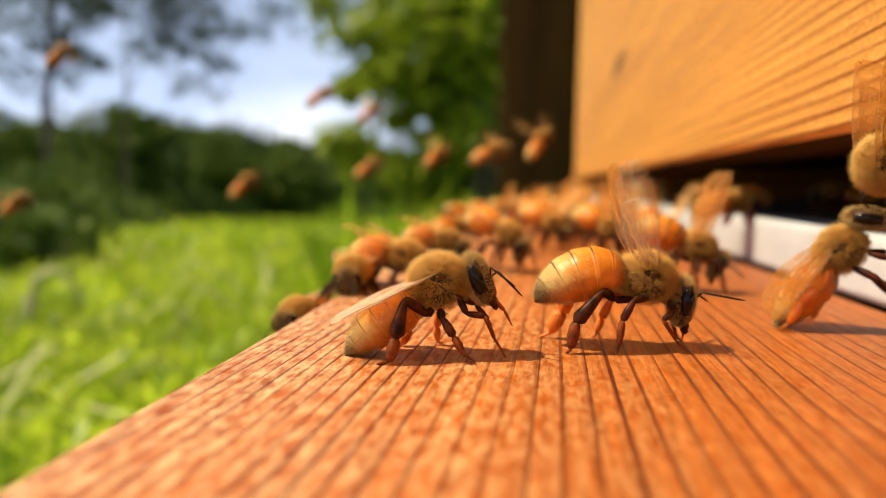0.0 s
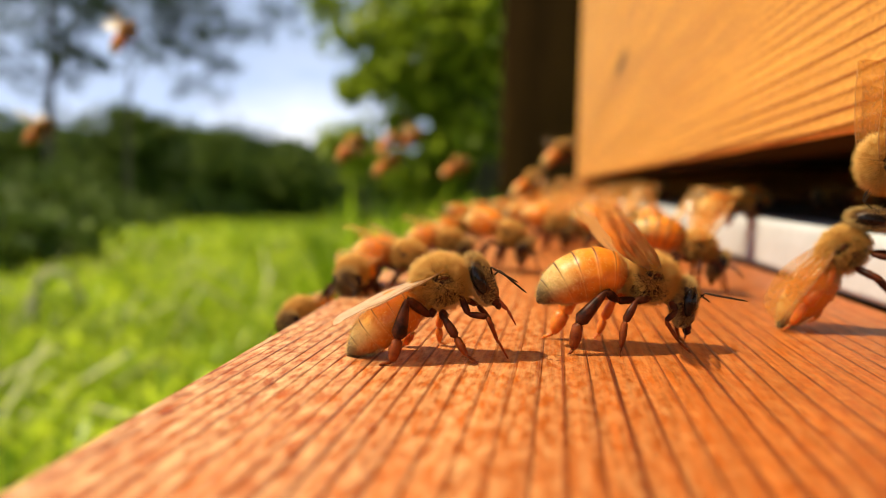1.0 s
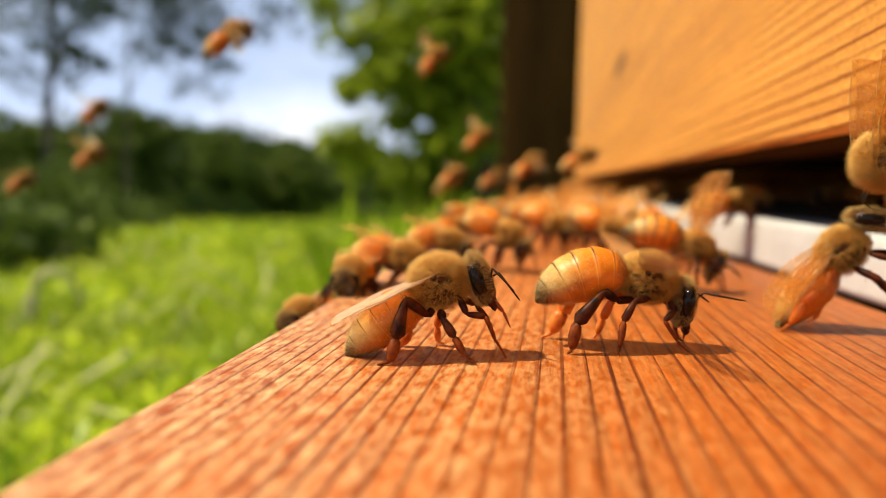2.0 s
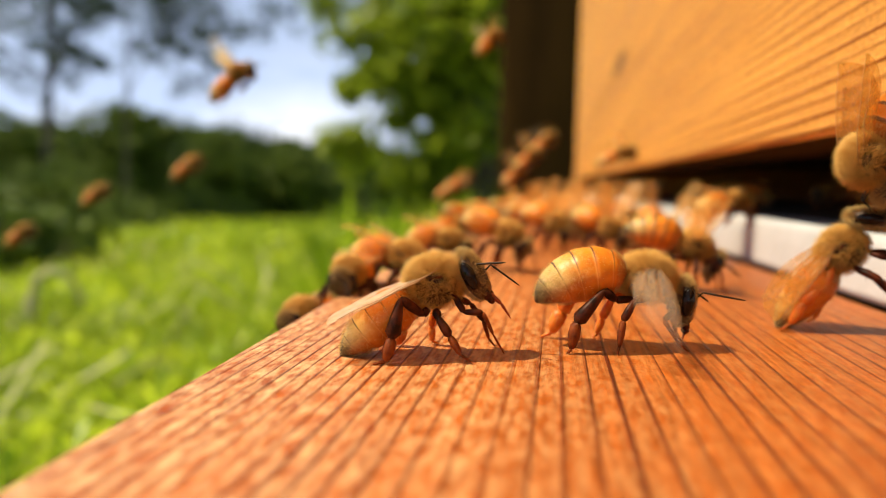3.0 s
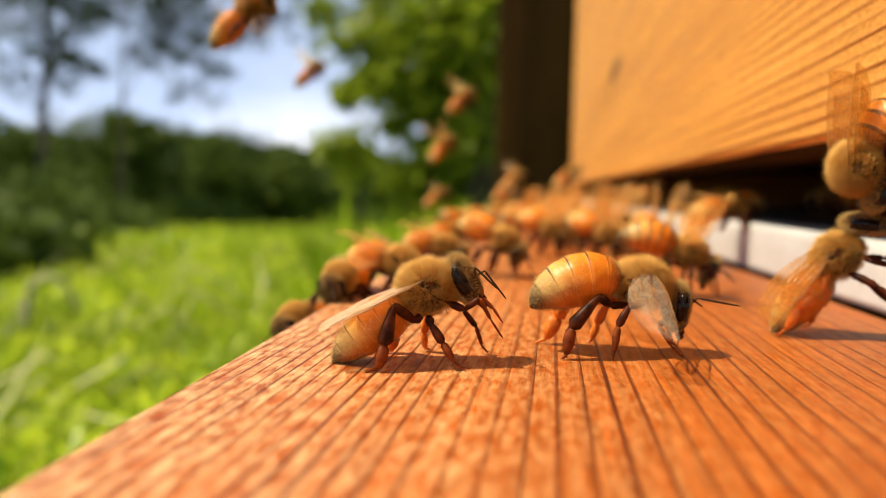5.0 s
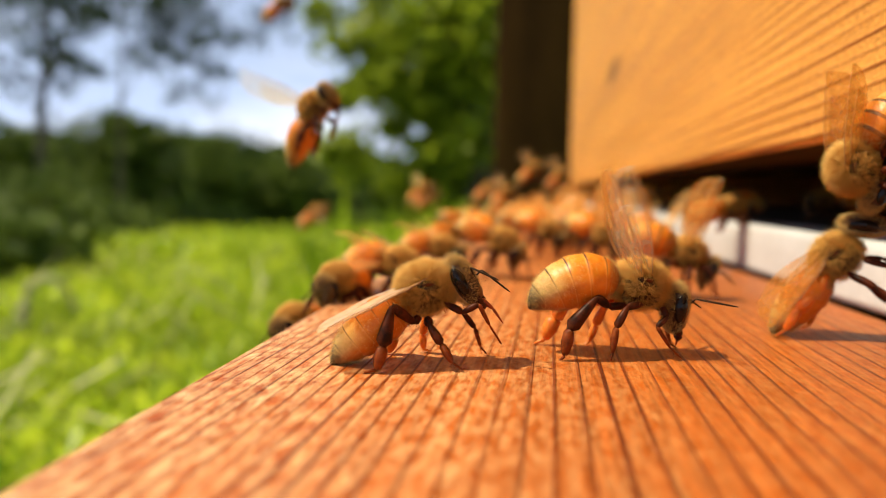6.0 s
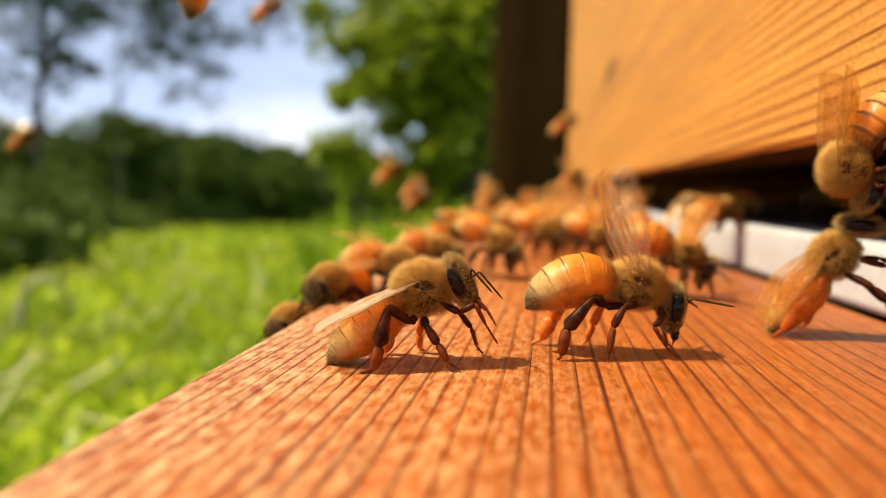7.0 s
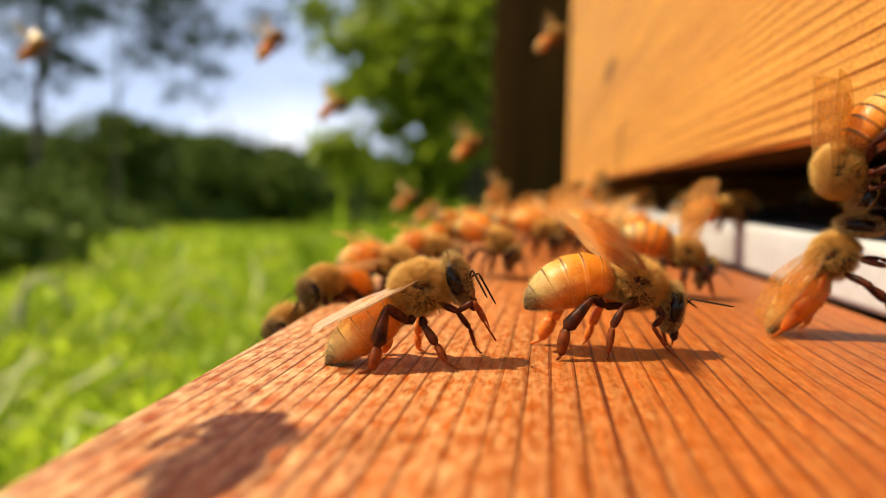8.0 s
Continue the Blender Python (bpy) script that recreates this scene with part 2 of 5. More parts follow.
# bees
def chitin(name, colour, colour2, rough, scale=900, sss=0.0, gloss=0.3):
    m, n, l, b = material(name, rough)
    v = mapped(n, l)
    nz = noise_node(n, l, v, scale, 4)
    r = ramp(n, [(0.35, colour), (0.65, colour2)])
    l.new(nz.outputs["Fac"], r.inputs["Fac"])
    l.new(r.outputs["Color"], b.inputs["Base Color"])
    b.inputs["Specular IOR Level"].default_value = gloss
    if sss:
        b.inputs["Subsurface Weight"].default_value = sss
        b.inputs["Subsurface Radius"].default_value = (1.0, 0.35, 0.1)
        b.inputs["Subsurface Scale"].default_value = 0.0008
    bump(n, l, nz.outputs["Fac"], 0.35, 0.00004, b)
    return m


BLACK_CHITIN = chitin("dark_chitin", (0.012, 0.007, 0.004), (0.040, 0.020, 0.009), 0.45, 900, 0.0, 0.2)
THORAX_CHITIN = chitin("thorax_chitin", (0.014, 0.007, 0.003), (0.050, 0.024, 0.007), 0.55, 900, 0.0, 0.2)
HEAD_CHITIN = chitin("head_chitin", (0.030, 0.014, 0.006), (0.085, 0.042, 0.016), 0.45, 1100, 0.0, 0.25)
FACE_CHITIN = chitin("face_chitin", (0.10, 0.042, 0.012), (0.19, 0.085, 0.025), 0.4, 1600, 0.1, 0.3)
LEG_CHITIN = chitin("leg_chitin", (0.016, 0.005, 0.002), (0.095, 0.020, 0.005), 0.45, 1400, 0.1, 0.12)
# on the front bees' far legs this amber stands in for sun shining through
AMBER_CHITIN = chitin("amber_chitin", (0.55, 0.13, 0.012), (0.75, 0.22, 0.025), 0.4, 1200, 0.4)
TARSUS_CHITIN = chitin("tarsus_chitin", (0.11, 0.022, 0.004), (0.24, 0.055, 0.009), 0.5, 1400, 0.2, 0.12)
TONGUE_CHITIN = chitin("tongue_chitin", (0.24, 0.040, 0.010), (0.38, 0.075, 0.018), 0.3, 1500)
EYE_CHITIN = chitin("eye_chitin", (0.006, 0.004, 0.003), (0.016, 0.010, 0.007), 0.12, 5000, 0.0, 0.2)


def abdomen_material(name, band, dark):
    """Red-amber plates along the abdomen, each with a thin dark hind rim on the back, a dusty cream rear and a grey tip."""
    m, n, l, b = material(name, 0.30)
    uv = n.new("ShaderNodeUVMap")
    sep = n.new("ShaderNodeSeparateXYZ")
    l.new(uv.outputs[0], sep.inputs[0])
    v = mapped(n, l)
    nz = noise_node(n, l, v, 1500, 4)
    big = noise_node(n, l, v, 450, 3)
    wide = math_node(n, l, "MULTIPLY_ADD", big.outputs["Fac"], 0.10, -0.05)
    u = math_node(n, l, "ADD", math_node(n, l, "MULTIPLY_ADD", nz.outputs["Fac"], 0.05, math_node(n, l, "SUBTRACT", sep.outputs["X"], 0.025)), wide)
    r = ramp(n, [(0.0, (0.30, 0.070, 0.005)), (0.14, (0.68, 0.195, 0.006)), (0.40, (0.76, 0.245, 0.009)), (0.52, (0.66, 0.260, 0.030)), (0.64, (0.66, 0.38, 0.095)), (0.79, (0.58, 0.40, 0.135)), (0.87, (0.18, 0.130, 0.055)), (0.94, (0.040, 0.030, 0.016))])
    # the belly plates stay plain amber almost to the tip
    round_ = math_node(n, l, "SINE", math_node(n, l, "MULTIPLY", sep.outputs["Y"], 6.2832))
    belly = ramp(n, [(0.30, (1, 1, 1)), (0.58, (0, 0, 0))])
    l.new(math_node(n, l, "MULTIPLY_ADD", round_, 0.5, math_node(n, l, "MULTIPLY_ADD", big.outputs["Fac"], 0.4, 0.3)), belly.inputs["Fac"])
    under = ramp(n, [(0.0, (0.54, 0.150, 0.008)), (0.72, (0.60, 0.165, 0.009)), (0.88, (0.26, 0.080, 0.012)), (0.95, (0.03, 0.02, 0.010))])
    l.new(u, r.inputs["Fac"])
    l.new(u, under.inputs["Fac"])
    # pollen dust in fine specks, thickest behind each rim
    fine = noise_node(n, l, v, 5200, 5, 0.72)
    dust = ramp(n, [(0.47, (0, 0, 0)), (0.62, (1, 1, 1))])
    l.new(fine.outputs["Fac"], dust.inputs["Fac"])
    much = ramp(n, [(0.36, (0.05, 0.05, 0.05)), (0.62, (0.85, 0.85, 0.85))])
    l.new(noise_node(n, l, v, 620, 3).outputs["Fac"], much.inputs["Fac"])
    above = math_node(n, l, "SUBTRACT", 1.0, math_node(n, l, "MULTIPLY", belly.outputs["Color"], 0.8))
    rear = ramp(n, [(0.30, (0.15, 0.15, 0.15)), (0.62, (1, 1, 1)), (0.84, (0.7, 0.7, 0.7)), (0.92, (0.1, 0.1, 0.1))])
    l.new(sep.outputs["X"], rear.inputs["Fac"])
    dusty = math_node(n, l, "MULTIPLY", math_node(n, l, "MULTIPLY", dust.outputs["Color"], above), math_node(n, l, "MULTIPLY", much.outputs["Color"], rear.outputs["Color"]))
    c = mix_color(n, l, belly.outputs["Color"], r.outputs["Color"], under.outputs["Color"])
    t = ramp(n, [(0.32, (0.66, 0.52, 0.42)), (0.62, (1.1, 1.12, 1.15))])
    l.new(big.outputs["Fac"], t.inputs["Fac"])
    c = mix_color(n, l, 0.7, c, t.outputs["Color"], "MULTIPLY")
    c = mix_color(n, l, dusty, c, (0.80, 0.53, 0.20))
    # rims of the plates: pale skin, then a dark hair line that fades down the flank
    rim = math_node(n, l, "FRACT", math_node(n, l, "MULTIPLY_ADD", nz.outputs["Fac"], 0.05, math_node(n, l, "MULTIPLY", sep.outputs["X"], 6.0)))
    pale = ramp(n, [(0.0, (0.8, 0.8, 0.8)), (0.10, (0, 0, 0)), (1.0, (0, 0, 0))])
    l.new(rim, pale.inputs["Fac"])
    c = mix_color(n, l, math_node(n, l, "MULTIPLY", pale.outputs["Color"], 0.28), c, (0.74, 0.42, 0.13))
    rr = ramp(n, [(0.0, (0, 0, 0)), (band - 0.05, (0, 0, 0)), (band, (1, 1, 1)), (1.0, (1, 1, 1))])
    l.new(rim, rr.inputs["Fac"])
    back = ramp(n, [(0.40, (dark,) * 3), (0.74, (1, 1, 1))])
    l.new(math_node(n, l, "MULTIPLY_ADD", round_, 0.5, math_node(n, l, "MULTIPLY", big.outputs["Fac"], 0.55)), back.inputs["Fac"])
    c = mix_color(n, l, math_node(n, l, "MULTIPLY", rr.outputs["Color"], math_node(n, l, "MULTIPLY", back.outputs["Color"], 0.9)), c, (0.050, 0.022, 0.008))
    l.new(c, b.inputs["Base Color"])
    b.inputs["Subsurface Weight"].default_value = 0.15
    b.inputs["Subsurface Radius"].default_value = (1.0, 0.35, 0.08)
    b.inputs["Subsurface Scale"].default_value = 0.0005
    b.inputs["Specular IOR Level"].default_value = 0.32
    l.new(math_node(n, l, "MULTIPLY_ADD", dusty, 0.45, math_node(n, l, "MULTIPLY_ADD", nz.outputs["Fac"], 0.25, 0.27)), b.inputs["Roughness"])
    bump(n, l, math_node(n, l, "MULTIPLY_ADD", fine.outputs["Fac"], 0.6, nz.outputs["Fac"]), 0.35, 0.00004, b)
    return m


ABDOMEN = abdomen_material("abdomen_chitin", 0.95, 0.12)
BANDED = abdomen_material("banded_abdomen_chitin", 0.76, 0.6)


def hair_material(name, a, b_):
    m, n, l, b = material(name, 0.55)
    g = n.new("ShaderNodeNewGeometry")
    r = ramp(n, [(0.0, a), (1.0, b_)])
    l.new(g.outputs["Random Per Island"], r.inputs["Fac"])
    l.new(r.outputs["Color"], b.inputs["Base Color"])
    tr = n.new("ShaderNodeBsdfTranslucent")
    l.new(r.outputs["Color"], tr.inputs["Color"])
    mx = n.new("ShaderNodeMixShader")
    mx.inputs[0].default_value = 0.28
    l.new(b.outputs[0], mx.inputs[1])
    l.new(tr.outputs[0], mx.inputs[2])
    l.new(mx.outputs[0], n["Material Output"].inputs["Surface"])
    return m


FUR = hair_material("bee_fur", (0.54, 0.25, 0.034), (0.96, 0.61, 0.15))
PALE_FUR = hair_material("pale_fur", (0.42, 0.25, 0.06), (0.85, 0.60, 0.22))


def wing_material(name, thin, thick, shine, tone=(0.88, 0.56, 0.25)):
    m, n, l, b = material(name, 0.15)
    v = mapped(n, l)
    nz = noise_node(n, l, v, 900, 3)
    b.inputs["Base Color"].default_value = (*tone, 1)
    b.inputs["Specular IOR Level"].default_value = 0.4
    tr = n.new("ShaderNodeBsdfTransparent")
    tr.inputs["Color"].default_value = (1.0, 0.95, 0.82, 1)
    mx = n.new("ShaderNodeMixShader")
    f = ramp(n, [(0.3, (thin,) * 3), (0.7, (thick,) * 3)])
    l.new(nz.outputs["Fac"], f.inputs["Fac"])
    l.new(f.outputs["Color"], mx.inputs[0])
    l.new(tr.outputs[0], mx.inputs[1])
    glow = n.new("ShaderNodeBsdfTranslucent")
    glow.inputs["Color"].default_value = (*tone, 1)
    both = n.new("ShaderNodeMixShader")
    both.inputs[0].default_value = 0.5
    l.new(b.outputs[0], both.inputs[1])
    l.new(glow.outputs[0], both.inputs[2])
    l.new(both.outputs[0], mx.inputs[2])
    # the membrane shines at a low angle
    lw = n.new("ShaderNodeLayerWeight")
    lw.inputs["Blend"].default_value = 0.17
    gl = n.new("ShaderNodeBsdfGlossy")
    gl.inputs["Roughness"].default_value = 0.36
    gl.inputs["Color"].default_value = (0.85, 0.72, 0.55, 1)
    mx2 = n.new("ShaderNodeMixShader")
    l.new(math_node(n, l, "MULTIPLY", lw.outputs["Fresnel"], shine), mx2.inputs[0])
    l.new(mx.outputs[0], mx2.inputs[1])
    l.new(gl.outputs[0], mx2.inputs[2])
    l.new(mx2.outputs[0], n["Material Output"].inputs["Surface"])
    bump(n, l, nz.outputs["Fac"], 0.3, 0.00005, b)
    return m


WING = wing_material("wing_membrane", 0.36, 0.62, 0.6)
AMBER_WING = wing_material("amber_wing_membrane", 0.34, 0.62, 0.18, (0.62, 0.27, 0.04))
FAN_WING = wing_material("fanning_wing_membrane", 0.12, 0.30, 1.0, (1.0, 0.88, 0.68))
CROWD_WING = wing_material("crowd_wing_membrane", 0.18, 0.40, 0.15, (1.0, 0.62, 0.22))
VEIL_WING = wing_material("beating_wing_membrane", 0.26, 0.46, 0.12, (0.98, 0.56, 0.17))
# feeding bee's wing: the sun's glare put in as a paler, denser membrane
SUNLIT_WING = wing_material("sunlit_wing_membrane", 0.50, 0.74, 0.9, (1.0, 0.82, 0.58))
CLEAR_WING = wing_material("clear_wing_membrane", 0.08, 0.18, 0.10)
VEIN = chitin("wing_vein", (0.30, 0.15, 0.05), (0.42, 0.22, 0.08), 0.4)

# ---- mesh helpers ----
def mesh_object(name, verts, faces, mat, parent=None, smooth=True, label="", kind=""):
    me = bpy.data.meshes.new(name)
    me.from_pydata(verts, [], faces)
    if smooth:
        me.shade_smooth()
    me.materials.append(mat)
    ob = new(name, me)
    ob.parent = parent
    return tagged(ob, label, "", "", kind)


def part(name, bm, mat, parent=None, label="", smooth=True):
    me = bpy.data.meshes.new(name)
    bm.to_mesh(me)
    bm.free()
    if smooth:
        me.shade_smooth()
    me.materials.append(mat)
    ob = new(name, me)
    ob.parent = parent
    return tagged(ob, label)


def slab(x0, x1, y0, y1, z0, z1, bevel=0.0, segments=2):
    bm = bmesh.new()
    bmesh.ops.create_cube(bm, size=1)
    for v in bm.verts:
        v.co = Vector(((x0 + x1) / 2 + v.co.x * (x1 - x0), (y0 + y1) / 2 + v.co.y * (y1 - y0), (z0 + z1) / 2 + v.co.z * (z1 - z0)))
    if bevel:
        bmesh.ops.bevel(bm, geom=bm.edges[:], offset=bevel, segments=segments, affect="EDGES", profile=0.6)
    return bm


def empty(name, m=None, label="", category="", group="", kind=""):
    ob = new(name)
    ob.empty_display_size = 0.01
    if m is not None:
        ob.matrix_basis = m
    return tagged(ob, label, category, group, kind)


# ---- the ground: a meadow that falls gently away from the hive ----
def ground_z(x, y):
    d = np.hypot(x, y)
    return -0.50 - 0.046 * np.clip(d - 2.0, 0, 45) + 0.03 * np.sin(x * 1.3) * np.cos(y * 0.9)


def build_ground():
    side = np.concatenate([-np.geomspace(2500, 0.8, 40), np.linspace(-0.6, 0.6, 5), np.geomspace(0.8, 2500, 40)])
    gx, gy = np.meshgrid(side, side)
    n = len(side)
    verts = np.stack([gx, gy, ground_z(gx, gy)], -1).reshape(-1, 3)
    faces = [(j * n + i, j * n + i + 1, (j + 1) * n + i + 1, (j + 1) * n + i) for j in range(n - 1) for i in range(n - 1)]
    mesh_object("ground", verts.tolist(), faces, SOIL, label="green meadow ground sloping gently away", kind="structure")


build_ground()


# ---- the landing board ----
BOARD_LEFT, BOARD_RIGHT = -0.0212, 0.0390


def build_board():
    bm = slab(BOARD_LEFT, BOARD_RIGHT, -0.25, 0.50, -0.022, 0.0, 0.0012, 3)
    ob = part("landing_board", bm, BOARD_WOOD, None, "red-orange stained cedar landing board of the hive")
    tagged(ob, category="landing board")


build_board()

# ---- the hive ----
HIVE_X, HIVE_Y0, HIVE_Y1, GAP = 0.033, -0.05, 0.475, 0.0189


def build_hive():
    hive = empty("beehive", pose(0, 0, 0), "honey-coloured cedar beehive with a dark open entrance slot", "beehive")
    x0, x1, top, t = HIVE_X, HIVE_X + 0.40, 0.26, 0.024
    wall = part("front_wall", slab(x0, x0 + t, HIVE_Y0, HIVE_Y1, GAP, top, 0.0012), BOX_WOOD, hive, "honey-orange cedar board with raised year rings")
    # shade under the wall put in as a thin dark slab
    part("lower_edge", slab(x0 + 0.0012, x0 + t - 0.0012, HIVE_Y0 + 0.002, HIVE_Y1 - 0.002, GAP - 0.0005, GAP + 0.001), SHADE_TIMBER, wall, "underside with its shade put in as dark timber")
    for z, d in ((0.035, 0.0006), (0.052, 0.0009), (0.078, 0.0005), (0.10, 0.0008)):
        part("joint_pin", slab(x0 + 0.002, x0 + t - 0.002, HIVE_Y1 - 0.001, HIVE_Y1 + 0.002 + d, z, z + 0.012, 0.0008), BOX_WOOD, wall)
    part("back_wall", slab(x1 - t, x1, HIVE_Y0, HIVE_Y1, -0.02, top, 0.0012), BOX_WOOD, hive)
    part("side_wall", slab(x0 + t, x1 - t, HIVE_Y1 - t, HIVE_Y1, -0.02, top, 0.0012), BOX_WOOD, hive)
    part("side_wall", slab(x0 + t, x1 - t, HIVE_Y0, HIVE_Y0 + t, -0.02, top, 0.0012), BOX_WOOD, hive)
    part("bottom_board", slab(0.0495, x1, HIVE_Y0 + t, HIVE_Y1 - t, -0.022, 0.0080, 0.001), HIVE_INSIDE, hive, "wooden floor inside the hive, darkened for shade")
    part("entrance_block", slab(x0 + 0.001, x0 + t, HIVE_Y1 - 0.020, HIVE_Y1 - 0.001, 0.0001, GAP - 0.0008, 0.0008), BOX_WOOD, hive, "cedar block at the end of the entrance slot")
    part("roof", slab(x0 - 0.02, x1 + 0.02, HIVE_Y0 - 0.02, HIVE_Y1 + 0.02, top, top + 0.03, 0.003), ROOF_METAL, hive, "grey metal hive roof")
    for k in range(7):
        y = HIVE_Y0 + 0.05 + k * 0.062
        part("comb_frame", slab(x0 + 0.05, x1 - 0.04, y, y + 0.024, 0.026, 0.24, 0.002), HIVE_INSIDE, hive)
    # stand
    for lx in (x0 + 0.03, x1 - 0.06):
        for ly in (HIVE_Y0 + 0.04, HIVE_Y1 - 0.08):
            gz = float(ground_z(lx, ly))
            part("leg", slab(lx, lx + 0.04, ly, ly + 0.04, gz - 0.05, -0.022, 0.003), SHADE_TIMBER, hive)
    part("stand_rail", slab(BOARD_LEFT + 0.01, x1, HIVE_Y0 + 0.04, HIVE_Y0 + 0.08, -0.062, -0.0225, 0.003), SHADE_TIMBER, hive)
    part("stand_rail", slab(BOARD_LEFT + 0.01, x1, HIVE_Y1 - 0.08, HIVE_Y1 - 0.04, -0.062, -0.0225, 0.003), SHADE_TIMBER, hive)


build_hive()


def build_strip(y_from, y_to, n, label):
    """The white entrance strip: a low riser with a rounded edge, and a ledge behind it."""
    strip = empty("entrance_strip", pose(0, 0, 0), label, "entrance strip")
    riser = [(0.0394, 0.0003), (0.0394, 0.0012), (0.0395, 0.0040), (0.0395, 0.0068), (0.0398, 0.0078), (0.0406, 0.0082), (0.0416, 0.0082), (0.0416, 0.0003)]
    ledge = [(0.0417, 0.0003), (0.0417, 0.0078), (0.0421, 0.0080), (0.0488, 0.0080), (0.0492, 0.0078), (0.0492, 0.0003)]
    ys = np.linspace(y_from, y_to, n)
    for name, prof in (("riser", riser), ("ledge", ledge)):
        verts, faces = [], []
        for y in ys:
            w = 0.00025 * math.sin(y * 60) + 0.0002 * math.sin(y * 23 + 1)
            end = min(1.0, min(y - y_from, y_to - y) / 0.007)
            low = 0.35 + 0.65 * math.sqrt(max(0.0, 1 - (1 - end) ** 2))
            verts += [(x + w, y, 0.0003 + (z - 0.0003) * low + (w if z > 0.002 else 0)) for x, z in prof]
        k = len(prof)
        for j in range(len(ys) - 1):
            for i in range(k):
                a, b = j * k + i, j * k + (i + 1) % k
                faces.append((a, b, b + k, a + k))
        faces += [tuple(range(k)), tuple(range((len(ys) - 1) * k, len(ys) * k))[::-1]]
        mesh_object(name, verts, faces, WHITE, strip)


build_strip(-0.03, 0.452, 150, "white plastic strip edging the hive entrance floor")


def build_post():
    gz = float(ground_z(0.05, 2.1))
    post = empty("timber_post", pose(0.052, 2.1, gz), "thick dark weathered timber post in the shade", "post")
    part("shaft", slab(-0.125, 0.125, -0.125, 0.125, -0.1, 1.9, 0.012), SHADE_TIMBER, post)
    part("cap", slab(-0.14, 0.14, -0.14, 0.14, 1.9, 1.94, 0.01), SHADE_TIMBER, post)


build_post()


# ---- plants ----
def blades(name, n, spot, height, width, lean, mat, seed, label):
    """Many bent blades in one mesh. spot(rng, n) gives their feet."""
    rng = np.random.default_rng(seed)
    x, y = spot(rng, n)
    z = ground_z(x, y)
    h = rng.uniform(*height, len(x))
    w = rng.uniform(*width, len(x))
    turn, face = rng.uniform(0, 2 * np.pi, len(x)), rng.uniform(0, 2 * np.pi, len(x))
    bend = rng.uniform(*lean, len(x)) * h
    dx, dy = np.cos(turn) * bend, np.sin(turn) * bend
    ex, ey = np.cos(face) * w / 2, np.sin(face) * w / 2
    foot = np.stack([x, y, z - 0.01], -1)
    side = np.stack([ex, ey, 0 * ex], -1)
    mid = foot + np.stack([dx * 0.28, dy * 0.28, h * 0.58], -1)
    up = foot + np.stack([dx * 0.68, dy * 0.68, h * 0.9], -1)
    tip = foot + np.stack([dx, dy, h * (1.02 - 0.25 * np.hypot(dx, dy) / h)], -1)
    verts = np.stack([foot - side, foot + side, mid + side * 0.9, mid - side * 0.9, up + side * 0.6, up - side * 0.6, tip], 1).reshape(-1, 3)
    k = np.arange(len(x))[:, None] * 7
    quads = np.concatenate([k + [0, 1, 2, 3], k + [3, 2, 4, 5]]).tolist()
    tris = (k + [5, 4, 6]).tolist()
    return tagged(mesh_object(name, verts.tolist(), quads + tris, mat, label=label, kind="stuff"), category="grass")


def wedge(near, far, power=1.0):
    def spot(rng, n):
        y = near + (far - near) * rng.random(n) ** power
        a = rng.uniform(-1.05, 0.35, n)
        return a * y - 0.25, y
    return spot


blades("meadow_grass", 26000, wedge(0.25, 3.5, 1.1), (0.10, 0.30), (0.006, 0.018), (0.3, 1.2), GRASS, 3, "dense bright green meadow grass in full sun")
blades("meadow_grass", 36000, wedge(3.2, 26.0, 1.3), (0.14, 0.36), (0.02, 0.06), (0.3, 1.1), GRASS, 4, "bright green meadow grass farther off in sun")


def around_spot(rng, n):
    """The meadow on the other sides of the hive."""
    x, y = rng.uniform(-5, 6, n), rng.uniform(-5, 6, n)
    a = (x + 0.25) / np.maximum(y, 0.01)
    keep = ((y < 0.25) | (a < -1.05) | (a > 0.35)) & ~((np.abs(x - 0.25) < 0.45) & (np.abs(y - 0.2) < 0.5))
    return x[keep], y[keep]


blades("meadow_grass", 30000, around_spot, (0.10, 0.28), (0.010, 0.024), (0.3, 1.2), GRASS, 14, "bright green meadow grass round the hive")


def tuft_spot(rng, n):
    """Rank clumps of grass towards the far side of the meadow."""
    c = rng.integers(0, 260, n)
    r2 = np.random.default_rng(8)
    cy = r2.uniform(9, 25, 260)
    cx = r2.uniform(-1.0, 0.1, 260) * cy
    return cx[c] + rng.normal(size=n) * 0.35, cy[c] + rng.normal(size=n) * 0.35


blades("tussock_grass", 14000, tuft_spot, (0.2, 0.48), (0.02, 0.05), (0.2, 0.8), GRASS, 9, "rank tussocks of grass towards the trees")
blades("dry_stalks", 230, wedge(0.6, 4.0, 1.2), (0.18, 0.36), (0.008, 0.018), (0.9, 1.9), DRY_GRASS, 5, "pale dry stalks bent among the green grass")


def tall_spot(rng, n):
    y = rng.uniform(1.1, 2.0, n)
    return rng.uniform(-0.28, -0.03, n) * y, y


blades("tall_grass", 420, tall_spot, (0.34, 0.49), (0.010, 0.022), (0.1, 0.5), GRASS, 6, "tall green grass blades beside the landing board")
blades("tall_grass", 80, tall_spot, (0.46, 0.56), (0.010, 0.020), (0.1, 0.4), GRASS, 16, "few taller green grass stems beside the landing board")


